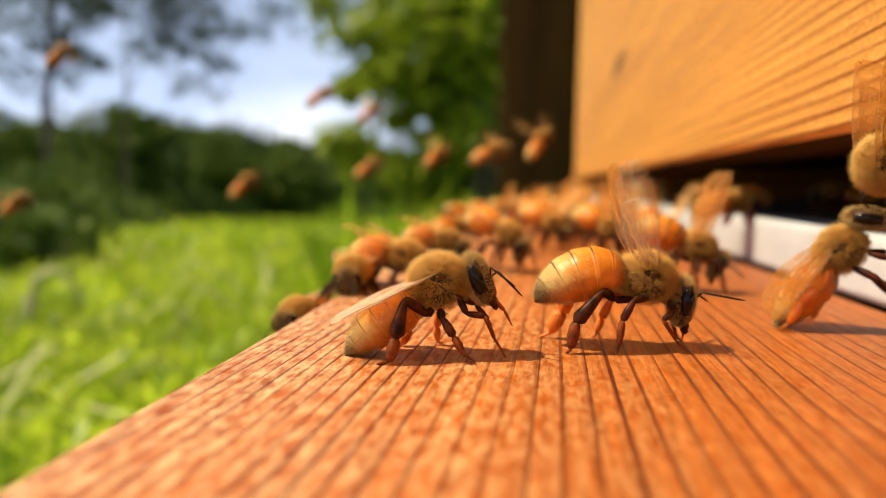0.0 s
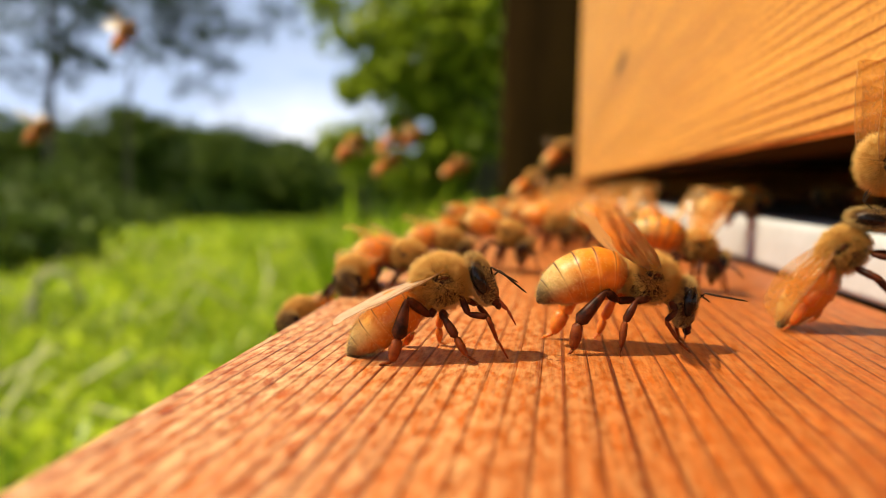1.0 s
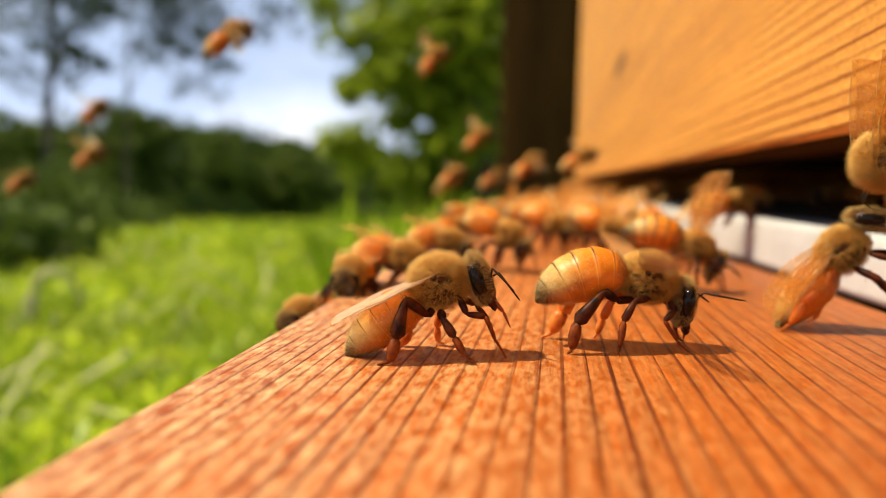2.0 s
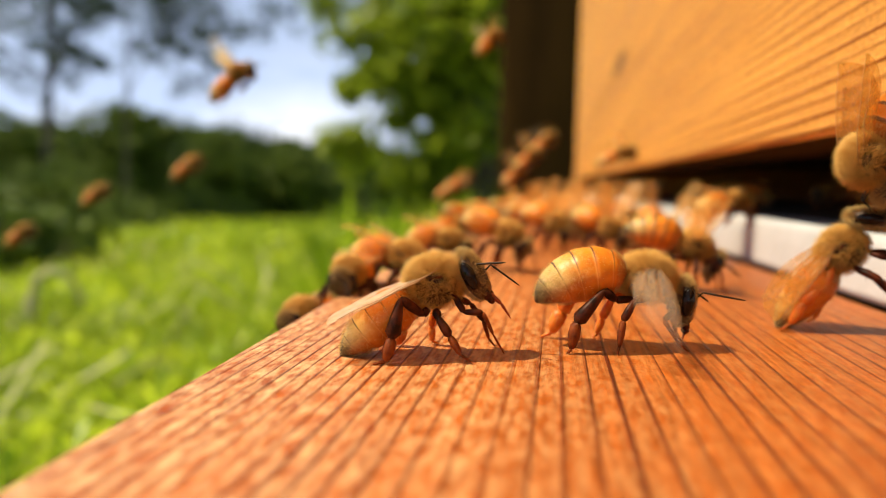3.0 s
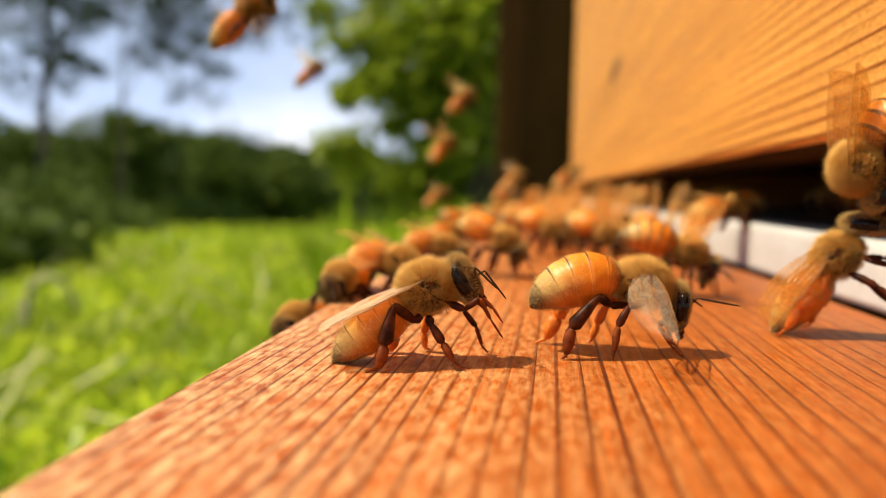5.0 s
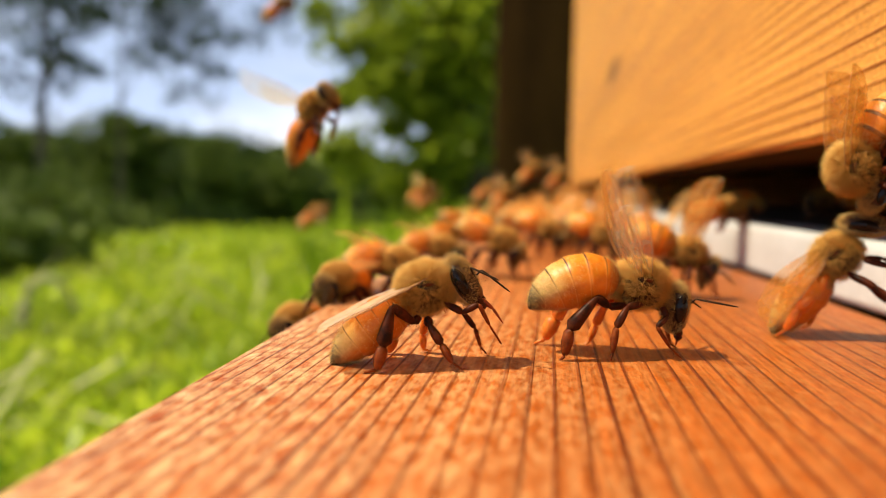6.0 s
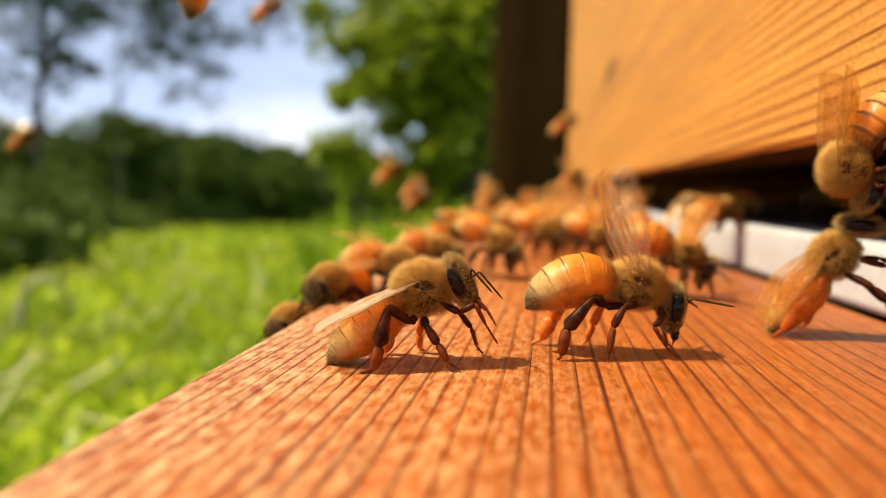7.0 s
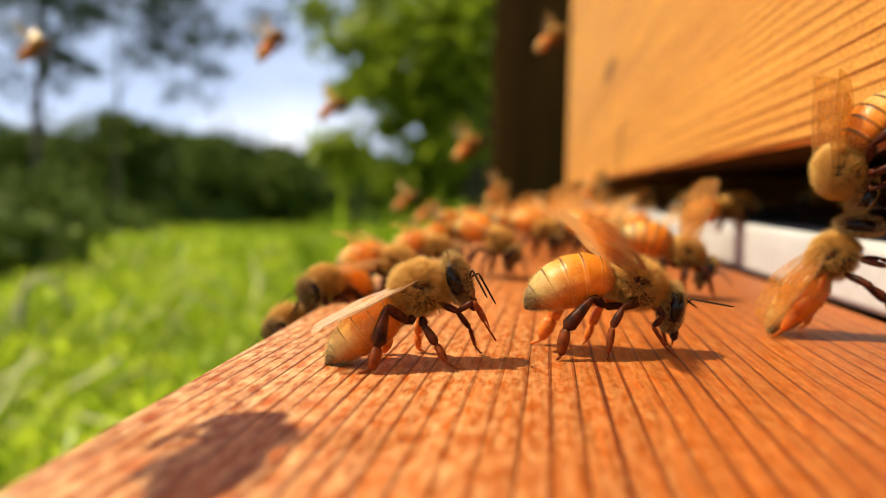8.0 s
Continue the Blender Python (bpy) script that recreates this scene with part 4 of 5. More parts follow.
def head_mesh():
    """A heart-shaped head, flat behind, with a muzzle below."""
    bm = bmesh.new()
    bmesh.ops.create_uvsphere(bm, u_segments=28, v_segments=22, radius=1)
    for w in bm.verts:
        x, y, z = w.co
        low = max(0.0, -z)
        y *= 1.64 * (1 - 0.52 * low ** 1.3) * (1 - 0.10 * max(0.0, z) ** 2)
        muzzle = 0.20 * math.exp(-((z + 0.55) / 0.34) ** 2) * math.exp(-(y / 0.75) ** 2)
        x = x * (1.00 - 0.38 * low) if x > 0 else x * 0.72
        w.co = Vector((x + (muzzle if w.co.x > 0 else 0), y, z * 1.92)) * MM
    me = bpy.data.meshes.new("head")
    bm.to_mesh(me)
    bm.free()
    me.shade_smooth()
    me.materials.append(HEAD_CHITIN)
    return me


def bare_face(p):
    """Where no fur grows: the eyes and the muzzle's shield."""
    eye = abs(p.y) > 0.55 and -0.42 < p.z < 0.72 and -0.38 < p.x < 0.58
    return eye or (p.x > 0.5 and p.z < -0.25 and abs(p.y) < 0.35)


HEAD_ME = head_mesh()
EYE_L = ball_mesh("eye", (0.52, 0.42, 1.10), EYE_CHITIN, 24, 18, 0.35, (0.10, 1.30, 0.24))
EYE_R = ball_mesh("eye", (0.52, 0.42, 1.10), EYE_CHITIN, 24, 18, 0.35, (0.10, -1.30, 0.24))
SHIELD = ball_mesh("face_shield", (0.36, 0.56, 0.60), FACE_CHITIN, 16, 12, 0.3, (0.62, 0, -0.98))
# cheek shade put in: thinner fur low down over dark head chitin
HEAD_FUR = hairs("face_fur", ellipsoid_roots(5200, (0.02, 0, 0.02), (0.92, 1.60, 1.86), lambda p: not bare_face(p) and (p.z > 0.15 or p.x < -0.25 or RB.random() < 0.55), RB), PALE_FUR, lambda q: 0.26 + 0.50 * max(0.0, q.z - 0.1) + 0.12 * max(0.0, -q.x), 0.010, RB, (-0.05, 0, 0.1), 0.35)
JAW_ME = limb_mesh("jaw", [(0.30, 0.34, -1.35), (0.52, 0.42, -2.0), (0.46, 0.10, -2.45)], [(0.34, 0.34, 0.30), (0.28, 0.22, 0.10)], LEG_CHITIN)
JAW_RIGHT_ME = limb_mesh("jaw", [(0.30, -0.34, -1.35), (0.52, -0.42, -2.0), (0.46, -0.10, -2.45)], [(0.34, 0.34, 0.30), (0.28, 0.22, 0.10)], LEG_CHITIN)
NECK_ME = limb_mesh("neck", [(-1.1, 0, 0.05), (-0.4, 0, 0.0), (0.1, 0, 0)], [(0.75, 0.62, 0.58), (0.58, 0.56, 0.50)], HEAD_CHITIN, 12)
WAIST_ME = limb_mesh("waist", [(0.9, 0, 0.1), (0.2, 0, 0.05), (-0.35, 0, 0)], [(0.8, 0.75, 0.7), (0.7, 0.7, 0.75)], THORAX_CHITIN, 12)
FORE_ME, FORE_VEIN = wing_mesh("forewing", 8.8, 2.9, -1), vein_mesh(8.8, 2.9, -1)
HIND_ME, HIND_VEIN = wing_mesh("hindwing", 6.0, 1.9, -1), vein_mesh(6.0, 1.9, -1)
FORE_MEL, FORE_VEINL = wing_mesh("forewing", 8.8, 2.9, 1), vein_mesh(8.8, 2.9, 1)
HIND_MEL, HIND_VEINL = wing_mesh("hindwing", 6.0, 1.9, 1), vein_mesh(6.0, 1.9, 1)
ABDOMENS, ABDOMEN_FURS, BEE_LIMBS, SHINS = {}, {}, {}, []


def link(name, me, parent, m=None, label=""):
    ob = new(name, me)
    ob.parent = parent
    if m is not None:
        ob.matrix_basis = m
    return tagged(ob, label)


def mm(x, y, z, rx=0, ry=0, rz=0):
    return pose(x * MM, y * MM, z * MM, rx, ry, rz)


HIND_R = [(0.28, 0.38, 0.34), (0.28, 0.46, 0.58), (0.44, 0.47, 0.34), (0.13, 0.12, 0.10)]
MID_R = [(0.26, 0.35, 0.30), (0.25, 0.34, 0.33), (0.28, 0.30, 0.20), (0.10, 0.09, 0.08)]
FRONT_R = [(0.23, 0.28, 0.25), (0.20, 0.25, 0.22), (0.18, 0.17, 0.13), (0.09, 0.085, 0.07)]


def standing_legs(h):
    """Joints of six legs for a bee whose thorax stands h over the ground."""
    legs = []
    for side in (-1, 1):
        legs.append(("leg", [(-0.9, side * 1.0, h - 1.5), (-2.2, side * 2.2, h - 0.7), (-3.4, side * 2.9, h - 2.6), (-4.1, side * 3.2, 0.45), (-4.7, side * 3.4, 0.1)], HIND_R))
        legs.append(("leg", [(0.1, side * 1.0, h - 1.6), (0.1, side * 2.5, h - 1.2), (-0.2, side * 3.5, h - 2.8), (-0.3, side * 3.9, 0.5), (-0.6, side * 4.4, 0.1)], MID_R))
        legs.append(("leg", [(1.2, side * 0.9, h - 1.5), (2.2, side * 1.9, h - 1.3), (2.9, side * 2.3, h - 2.8), (3.3, side * 2.4, 0.5), (3.8, side * 2.5, 0.1)], FRONT_R))
    return legs


def bee(m, label, h=4.3, pitch=0, waist=(-1.9, 0, -0.3), drop=12, bend=25, fat=1.0, length=7.4, head=(2.75, 0, -0.5), nod=0, turn=0, legs=None,
        antennae=None, tongue=None, wings=((20, 6, 8), (20, -6, -8)), leg_mats=None, membrane=None, banded=False, group="bees", name="bee"):
    """One bee. m: the pose of the ground under its thorax. wings: (lift, sweep, twist) of the left and the right pair in degrees."""
    root = empty(name, m, label, "bee", group)
    hub = (0, 0, h)
    thorax = link("thorax", THORAX_ME, root, mm(*hub, 0, pitch, 0), "thorax in tawny fur")
    link("fur", FUR_ME, thorax)
    link("wing_base", BASE_R, thorax, None, "bare dark wing base")
    link("wing_base", BASE_L, thorax, None, "bare dark wing base")
    key = (bend, fat, length)
    if key not in ABDOMENS:
        ABDOMENS[key] = build_abdomen(bend, fat, length)
        r = np.random.default_rng(len(ABDOMENS))
        roots = abdomen_roots(bend, 1700, 0.66, 0.98, fat, r, length) + abdomen_roots(bend, 1100, 0.02, 0.13, fat, r, length) + abdomen_roots(bend, 420, 0.15, 0.62, fat, r, length)
        ABDOMEN_FURS[key] = hairs("abdomen_fur", roots, PALE_FUR, 0.28, 0.009, r, (0, 0, 0), 0.3)
    hubm = mm(*hub, 0, pitch, 0)
    ab = link("abdomen", ABDOMENS[key], root, hubm @ mm(*waist, 0, -drop, 0), "amber banded abdomen with a dusty grey tip")
    if banded:
        ab["label"] = "amber abdomen with glossy dark bands"
        ab.material_slots[0].link = "OBJECT"
        ab.material_slots[0].material = BANDED
    link("abdomen_fur", ABDOMEN_FURS[key], ab)
    link("waist", WAIST_ME, ab, None, "thin dark waist")
    hd = link("head", HEAD_ME, root, hubm @ mm(*head, 0, nod, turn), "dark head with pale fur")
    link("face_fur", HEAD_FUR, hd)
    link("eye", EYE_L, hd, None, "glossy black compound eye")
    link("eye", EYE_R, hd, None, "glossy black compound eye")
    link("face_shield", SHIELD, hd, None, "brown shield over the jaws")
    link("jaw", JAW_ME, hd)
    link("jaw", JAW_RIGHT_ME, hd)
    link("neck", NECK_ME, hd)
    ants, made_legs = [], []
    for pts in antennae or (((0.85, 0.35, 0.2), (1.5, 0.8, 1.0), (3.3, 1.4, 0.4)), ((0.85, -0.35, 0.2), (1.5, -0.8, 1.0), (3.3, -1.4, 0.4))):
        p0 = Vector(pts[0])
        ants.append(link("antenna", limb_mesh("antenna", [Vector(p) - p0 for p in pts], [(0.085, 0.07, 0.07), (0.085, 0.085, 0.07)], BLACK_CHITIN, 6), hd, mm(*p0)))
    if tongue:
        link("tongue", limb_mesh("tongue", tongue, [(0.22, 0.18, 0.15), (0.13, 0.09, 0.05)], TONGUE_CHITIN), hd, None, "reddish tongue put out")
    for i, (nm, pts, rad) in enumerate(legs if legs is not None else standing_legs(h)):
        p0 = Vector(pts[0])
        mat = (leg_mats or {}).get(i, LEG_CHITIN)
        if nm == "folding":
            # thigh and shin apart, so that the foot can go to the mouth
            knee = Vector(pts[2])
            made_legs.append(link("leg", limb_mesh("leg", [Vector(p) - p0 for p in pts[:3]], rad[:2], mat, 8), root, mm(*p0)))
            shin = link("shin", limb_mesh("shin", [Vector(p) - knee for p in pts[2:]], rad[2:], TARSUS_CHITIN, 8), made_legs[-1], mm(*(knee - p0)))
            SHINS.append(shin)
            continue
        made_legs.append(link("leg", limb_mesh("leg", [Vector(p) - p0 for p in pts], rad, mat, 8, 110), root, mm(*p0)))
    made = []
    for side, (lift, sweep, twist) in zip((1, -1), wings):
        fw, fv, hw, hv = (FORE_MEL, FORE_VEINL, HIND_MEL, HIND_VEINL) if side > 0 else (FORE_ME, FORE_VEIN, HIND_ME, HIND_VEIN)
        for kind, me, vein, off in (("forewing", fw, fv, 0), ("hindwing", hw, hv, 1)):
            w = link(kind, me, root, wing_pose(hubm, side, lift, sweep, twist, off), "clear brownish wing")
            if membrane:
                w.material_slots[0].link = "OBJECT"
                w.material_slots[0].material = membrane
            link("vein", vein, w)
            made.append(w)
    BEE_LIMBS[root.name] = (made_legs, ants)
    return root, hd, made, hubm


def wing_pose(hubm, side, lift, sweep, twist, off=0):
    """lift: the tip's rise; sweep: 0 lies straight back, 90 stands out to the side; twist about the span. off 1: the hind wing."""
    base = mm(0.30 - 0.80 * off, side * 1.35, 1.25 - 0.35 * off)
    return hubm @ base @ Matrix.Rotation(radians(-side * (sweep + (0 if off == 0 else 4))), 4, "Z") @ Matrix.Rotation(radians(lift), 4, "Y") @ Matrix.Rotation(radians(side * twist), 4, "X")

# ---- the two bees in the foreground ----
def raised(points, floor=0.08):
    return [(x, y, max(z, floor)) for x, y, z in points]


FEEDER_LEGS = [
    ("leg", raised([(-0.6, -0.8, 3.6), (-0.95, -1.1, 3.2), (-2.66, -2.2, 4.58), (-3.28, -2.6, 1.84), (-3.7, -2.8, 0.25), (-4.6, -2.9, 0.05)]), [(0.3, 0.3, 0.3)] + HIND_R),
    ("leg", raised([(0.0, -0.9, 3.5), (0.03, -1.8, 3.17), (0.85, -2.4, 1.9), (1.6, -2.7, 0.63), (2.4, -2.8, 0.12)]), MID_R),
    ("folding", raised([(1.3, -0.8, 4.6), (1.8, -1.6, 3.42), (3.1, -2.0, 3.29), (3.88, -2.0, 1.64), (4.72, -2.0, 0.2)]), FRONT_R),
    ("leg", raised([(-0.6, 0.8, 3.6), (-2.1, 2.0, 3.8), (-2.1, 2.6, 1.4), (-2.6, 2.8, 0.2), (-3.3, 2.9, 0.06)]), HIND_R),
    ("leg", raised([(0.2, 0.9, 3.5), (0.3, 2.4, 3.2), (0.1, 3.0, 1.5), (0.2, 3.2, 0.3), (0.7, 3.3, 0.06)]), MID_R),
    ("leg", raised([(1.4, 0.8, 4.3), (2.9, 1.5, 3.6), (4.0, 1.8, 2.2), (4.5, 2.0, 0.7), (5.0, 2.1, 0.1)]), FRONT_R),
]
FEEDER_M = mm(-6.0, 50.5, 0, 0, 0, 12)
feeder, feeder_head, feeder_wings, feeder_hub = bee(
    FEEDER_M, "amber honey bee with folded wings putting out its red tongue", h=5.3, pitch=-8, waist=(-1.5, 0, -0.6), drop=25, bend=13, fat=0.84, length=7.1,
    head=(2.95, 0, -0.15), nod=-14, turn=-16, legs=FEEDER_LEGS, tongue=((0.55, 0, -1.7), (1.0, -0.05, -2.7), (1.15, -0.1, -4.0)),
    antennae=(((0.95, -0.35, 0.05), (1.25, -0.7, 0.75), (2.55, -1.1, -1.15)), ((0.95, 0.35, 0.0), (1.45, 0.7, 0.15), (2.5, 0.9, -2.3))),
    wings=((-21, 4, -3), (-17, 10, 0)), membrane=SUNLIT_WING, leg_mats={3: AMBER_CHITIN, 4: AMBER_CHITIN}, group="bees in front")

FANNER_LEGS = [
    ("leg", raised([(-1.3, -0.9, 4.0), (-2.76, -1.4, 3.99), (-3.84, -2.2, 4.82), (-5.95, -2.6, 2.4), (-6.3, -2.8, 0.4), (-6.6, -2.9, 0.08)]), [(0.3, 0.3, 0.3)] + HIND_R),
    ("leg", raised([(0.0, -0.9, 4.2), (-1.45, -2.0, 4.1), (-2.38, -2.4, 2.56), (-2.67, -2.7, 0.6), (-2.8, -2.8, 0.08)]), MID_R),
    ("leg", raised([(1.5, -0.9, 3.9), (1.75, -1.6, 3.3), (0.84, -2.0, 2.6), (1.9, -2.0, 1.0), (2.9, -1.8, 0.1)]), FRONT_R),
    ("leg", raised([(-1.3, 0.9, 4.0), (-5.3, 1.8, 3.9), (-6.3, 2.4, 2.4), (-7.0, 2.6, 0.5), (-7.9, 2.8, 0.08)]), [(0.3, 0.36, 0.34), (0.36, 0.55, 0.68), (0.70, 0.68, 0.42), (0.16, 0.14, 0.11)]),
    ("leg", raised([(0.0, 0.9, 4.0), (-2.2, 2.0, 3.6), (-2.9, 2.5, 1.8), (-3.2, 2.8, 0.5), (-3.5, 2.9, 0.08)]), [(0.26, 0.34, 0.30), (0.28, 0.40, 0.40), (0.34, 0.34, 0.24), (0.12, 0.11, 0.10)]),
    ("leg", raised([(1.5, 0.9, 3.9), (2.4, 1.8, 3.2), (2.9, 2.2, 1.8), (3.3, 2.3, 0.4), (3.8, 2.3, 0.08)]), FRONT_R),
]
FANNER_M = mm(9.8, 56.0, 0, 0, 0, 6)
fanner, fanner_head, fanner_wings, fanner_hub = bee(
    FANNER_M, "amber honey bee fanning its wings with its head held low", h=5.35, pitch=8, waist=(-1.9, 0, 0.15), drop=-3, bend=60, fat=1.04, length=7.6,
    head=(3.05, 0, -1.30), nod=-2, turn=-6, legs=FANNER_LEGS, tongue=((0.45, 0, -1.5), (0.5, 0, -2.3), (0.45, 0, -2.9)),
    antennae=(((0.75, -0.35, 0.35), (1.25, -0.8, 1.1), (4.3, -1.5, 1.0)), ((0.75, 0.35, 0.35), (1.1, 0.8, 0.9), (2.4, 1.6, 0.2))),
    wings=((40, 40, 0), (40, 40, 0)), membrane=FAN_WING, leg_mats={3: AMBER_CHITIN, 4: AMBER_CHITIN}, group="bees in front")

# ---- the pair at the entrance: one reared up, one hanging head down on the hive front ----
REARED_LEGS = [
    ("leg", [(-0.9, -0.9, 6.8), (-1.6, -1.5, 5.2), (-3.2, -1.9, 2.9), (-4.2, -2.0, 0.8), (-5.0, -2.0, 0.1)], HIND_R),
    ("leg", [(0.6, -1.0, 7.0), (2.6, -2.4, 6.0), (4.6, -2.8, 3.8), (6.0, -3.0, 0.9), (6.9, -3.0, 0.2)], MID_R),
    ("leg", [(1.8, -0.9, 8.2), (3.6, -1.6, 7.8), (5.4, -1.8, 7.2), (6.6, -1.8, 6.2), (7.2, -1.8, 5.8)], FRONT_R),
    ("leg", [(-0.9, 1.0, 6.8), (-0.6, 2.4, 5.8), (-1.2, 3.0, 3.2), (-1.6, 3.2, 0.6), (-2.2, 3.4, 0.1)], HIND_R),
    ("leg", [(0.6, 1.0, 7.0), (2.8, 2.4, 5.8), (4.8, 2.8, 3.6), (6.2, 3.0, 0.9), (7.0, 3.0, 0.2)], MID_R),
    ("leg", [(1.8, 0.9, 8.2), (3.8, 1.6, 8.2), (5.6, 1.8, 7.6), (6.8, 1.8, 6.4), (7.3, 1.8, 6.0)], FRONT_R),
]
REARED_LEGS = [(k, [(x, y, z - 0.9 if z > 5 else z * 0.9) for x, y, z in p], r) for k, p, r in REARED_LEGS]
REARED_M = mm(28.6, 66.0, 0, 0, 0, -14)
reared, reared_head, reared_wings, reared_hub = bee(
    REARED_M, "golden honey bee reared up beside the white entrance strip", h=7.3, pitch=-52, waist=(-1.8, 0, -0.3), drop=-2, bend=8, fat=0.86, length=7.2,
    head=(3.6, -0.3, 0.35), nod=-34, turn=-8, legs=REARED_LEGS, wings=((2, 24, -10), (-6, 12, -50)), membrane=AMBER_WING, leg_mats={0: AMBER_CHITIN, 3: AMBER_CHITIN}, group="bees at the entrance")


def wall_pose(y, z, lean=0.0, out=0.0):
    """A bee's place on the hive front, head down."""
    turn = Matrix(((0, 0, -1, 0), (0, -1, 0, 0), (-1, 0, 0, 0), (0, 0, 0, 1)))
    return Matrix.Translation((HIVE_X - out, y, z)) @ turn @ pose(0, 0, 0, 0, 0, lean)


HANGER_LEGS = [
    ("leg", [(-0.9, s * 1.0, 2.8), (-2.2, s * 2.4, 3.3), (-3.6, s * 3.0, 1.8), (-4.5, s * 3.2, 0.4), (-5.2, s * 3.4, 0.1)], HIND_R) for s in (-1, 1)] + [
    ("leg", [(0.1, s * 1.0, 2.7), (0.2, s * 2.5, 3.1), (-0.6, s * 3.5, 1.6), (-1.2, s * 3.9, 0.4), (-1.8, s * 4.2, 0.1)], MID_R) for s in (-1, 1)] + [
    ("leg", [(1.0, s * 0.9, 2.8), (1.6, s * 1.9, 2.9), (0.9, s * 2.4, 1.6), (0.2, s * 2.6, 0.4), (-0.5, s * 2.7, 0.1)], FRONT_R) for s in (-1, 1)]
hanger, hanger_head, hanger_wings, hanger_hub = bee(
    wall_pose(0.0625, 0.0152), "golden honey bee hanging head down on the hive front", h=4.6, pitch=0, waist=(-1.8, 0, -0.6), drop=36, bend=12, length=7.2,
    head=(1.7, 0, -1.9), nod=72, turn=0, legs=HANGER_LEGS, wings=((2, 4, 50), (4, 6, 55)), membrane=AMBER_WING, banded=True, group="bees at the entrance")

# ---- bees standing on the board farther back ----
STAND_LABELS = ["amber honey bee standing on the cedar board", "honey bee with raised abdomen among the others on the board"]
crowd = []


def crowd_bee(x, y, rz, style=0, z=0.0, tilt=0.0):
    key = ("style", style)
    m = mm(x, y, z, tilt, 0, rz)
    if key not in CROWD:
        opts = CROWD_STYLES[style]
        root, hd, wings, hubm = bee(m, STAND_LABELS[style % 2], group="bees on the board", **{"membrane": CROWD_WING, **opts})
        CROWD[key] = root
    else:
        root = copy_thing(CROWD[key], m)
    crowd.append((root, x, y, rz, z, tilt, style))
    return root


CROWD = {}
CROWD_STYLES = [
    dict(h=4.2, pitch=4, drop=6, bend=30, nod=12, wings=((4, 12, -6), (4, 12, -6))),
    dict(h=4.5, pitch=10, waist=(-1.9, 0, 0.1), drop=-16, bend=46, nod=24, head=(2.9, 0, -1.1), wings=((5, 14, -6), (5, 14, -6))),
    dict(h=4.2, pitch=0, drop=22, bend=30, nod=5, wings=((6, 9, -6), (6, 9, -6))),
    dict(h=3.6, pitch=3, drop=2, bend=34, nod=14, head=(2.8, 0, -0.7), wings=((2, 14, -8), (2, 14, -8))),
    dict(h=5.4, pitch=20, waist=(-1.9, 0, 0.2), drop=-10, bend=48, nod=10, head=(2.9, 0, -1.1), wings=((5, 14, -6), (5, 14, -6))),
    dict(h=3.6, pitch=3, drop=4, bend=34, nod=14, head=(2.8, 0, -0.7), wings=((-15, 3, -10), (-15, 3, -10)), banded=True, membrane=AMBER_WING),
    dict(h=5.4, pitch=20, waist=(-1.9, 0, 0.2), drop=-10, bend=48, nod=10, head=(2.9, 0, -1.1), wings=((5, 14, -6), (5, 14, -6)), banded=True),
    dict(h=3.6, pitch=12, waist=(-1.9, 0, -0.1), drop=0, bend=44, nod=18, head=(2.9, 0, -0.7), wings=((6, 16, -6), (6, 16, -6))),
]
for spec in ((-24.4, 76.5, 258, 3, -6.1, 18), (-19.9, 79.0, -84, 3, -1.5), (-14.2, 85.0, -20, 7), (-12.2, 112.0, -22, 7), (-2.0, 102.8, -35, 4), (5.9, 138.3, -35, 4), (13.0, 146.0, 78, 4),
             (21.4, 88.5, -9, 6), (37.4, 128.0, 18, 0, 6.4), (30.0, 172.0, -10, 3), (34.0, 205.0, 30, 1), (29.0, 215.0, 60, 3), (-12.5, 150.0, 20, 0), (-9.8, 228.0, 10, 1), (-15.0, 196.0, 35, 1), (-5.0, 268.0, 0, 1), (11.0, 254.0, 25, 1), (18.5, 280.0, -20, 1),
             (27.0, 286.0, 30, 2), (28.5, 240.0, 10, 1), (23.0, 196.0, 5, 1), (24.0, 152.0, 60, 2), (2.0, 196.0, 15, 1), (12.0, 182.0, 40, 1), (-8.0, 182.0, -15, 2),
             (22.0, 330.0, 20, 1), (8.0, 345.0, -10, 1), (28.0, 390.0, 30, 0), (20.0, 232.0, -15, 1), (16.0, 305.0, 10, 1), (27.0, 335.0, 0, 1), (8.0, 290.0, -30, 1), (24.0, 365.0, 15, 1), (17.0, 380.0, 40, 1), (14.0, 420.0, 10, 1), (-2.0, 320.0, 30, 1), (-14.0, 270.0, 20, 0),
             (15.5, 126.0, -40, 4), (9.0, 163.0, -20, 4), (19.0, 168.0, 30, 4), (27.5, 190.0, -30, 4), (15.0, 208.0, 10, 4), (4.0, 232.0, -25, 4), (22.0, 258.0, 15, 4), (26.0, 132.0, -60, 4)):
    crowd_bee(*spec)
for spec in ((44.5, 158.0, 165, 0, 8.2), (60.0, 205.0, 40, 2, 8.1), (62.0, 150.0, 170, 0, 8.1), (44.5, 262.0, 120, 1, 8.2)):
    crowd_bee(*spec)

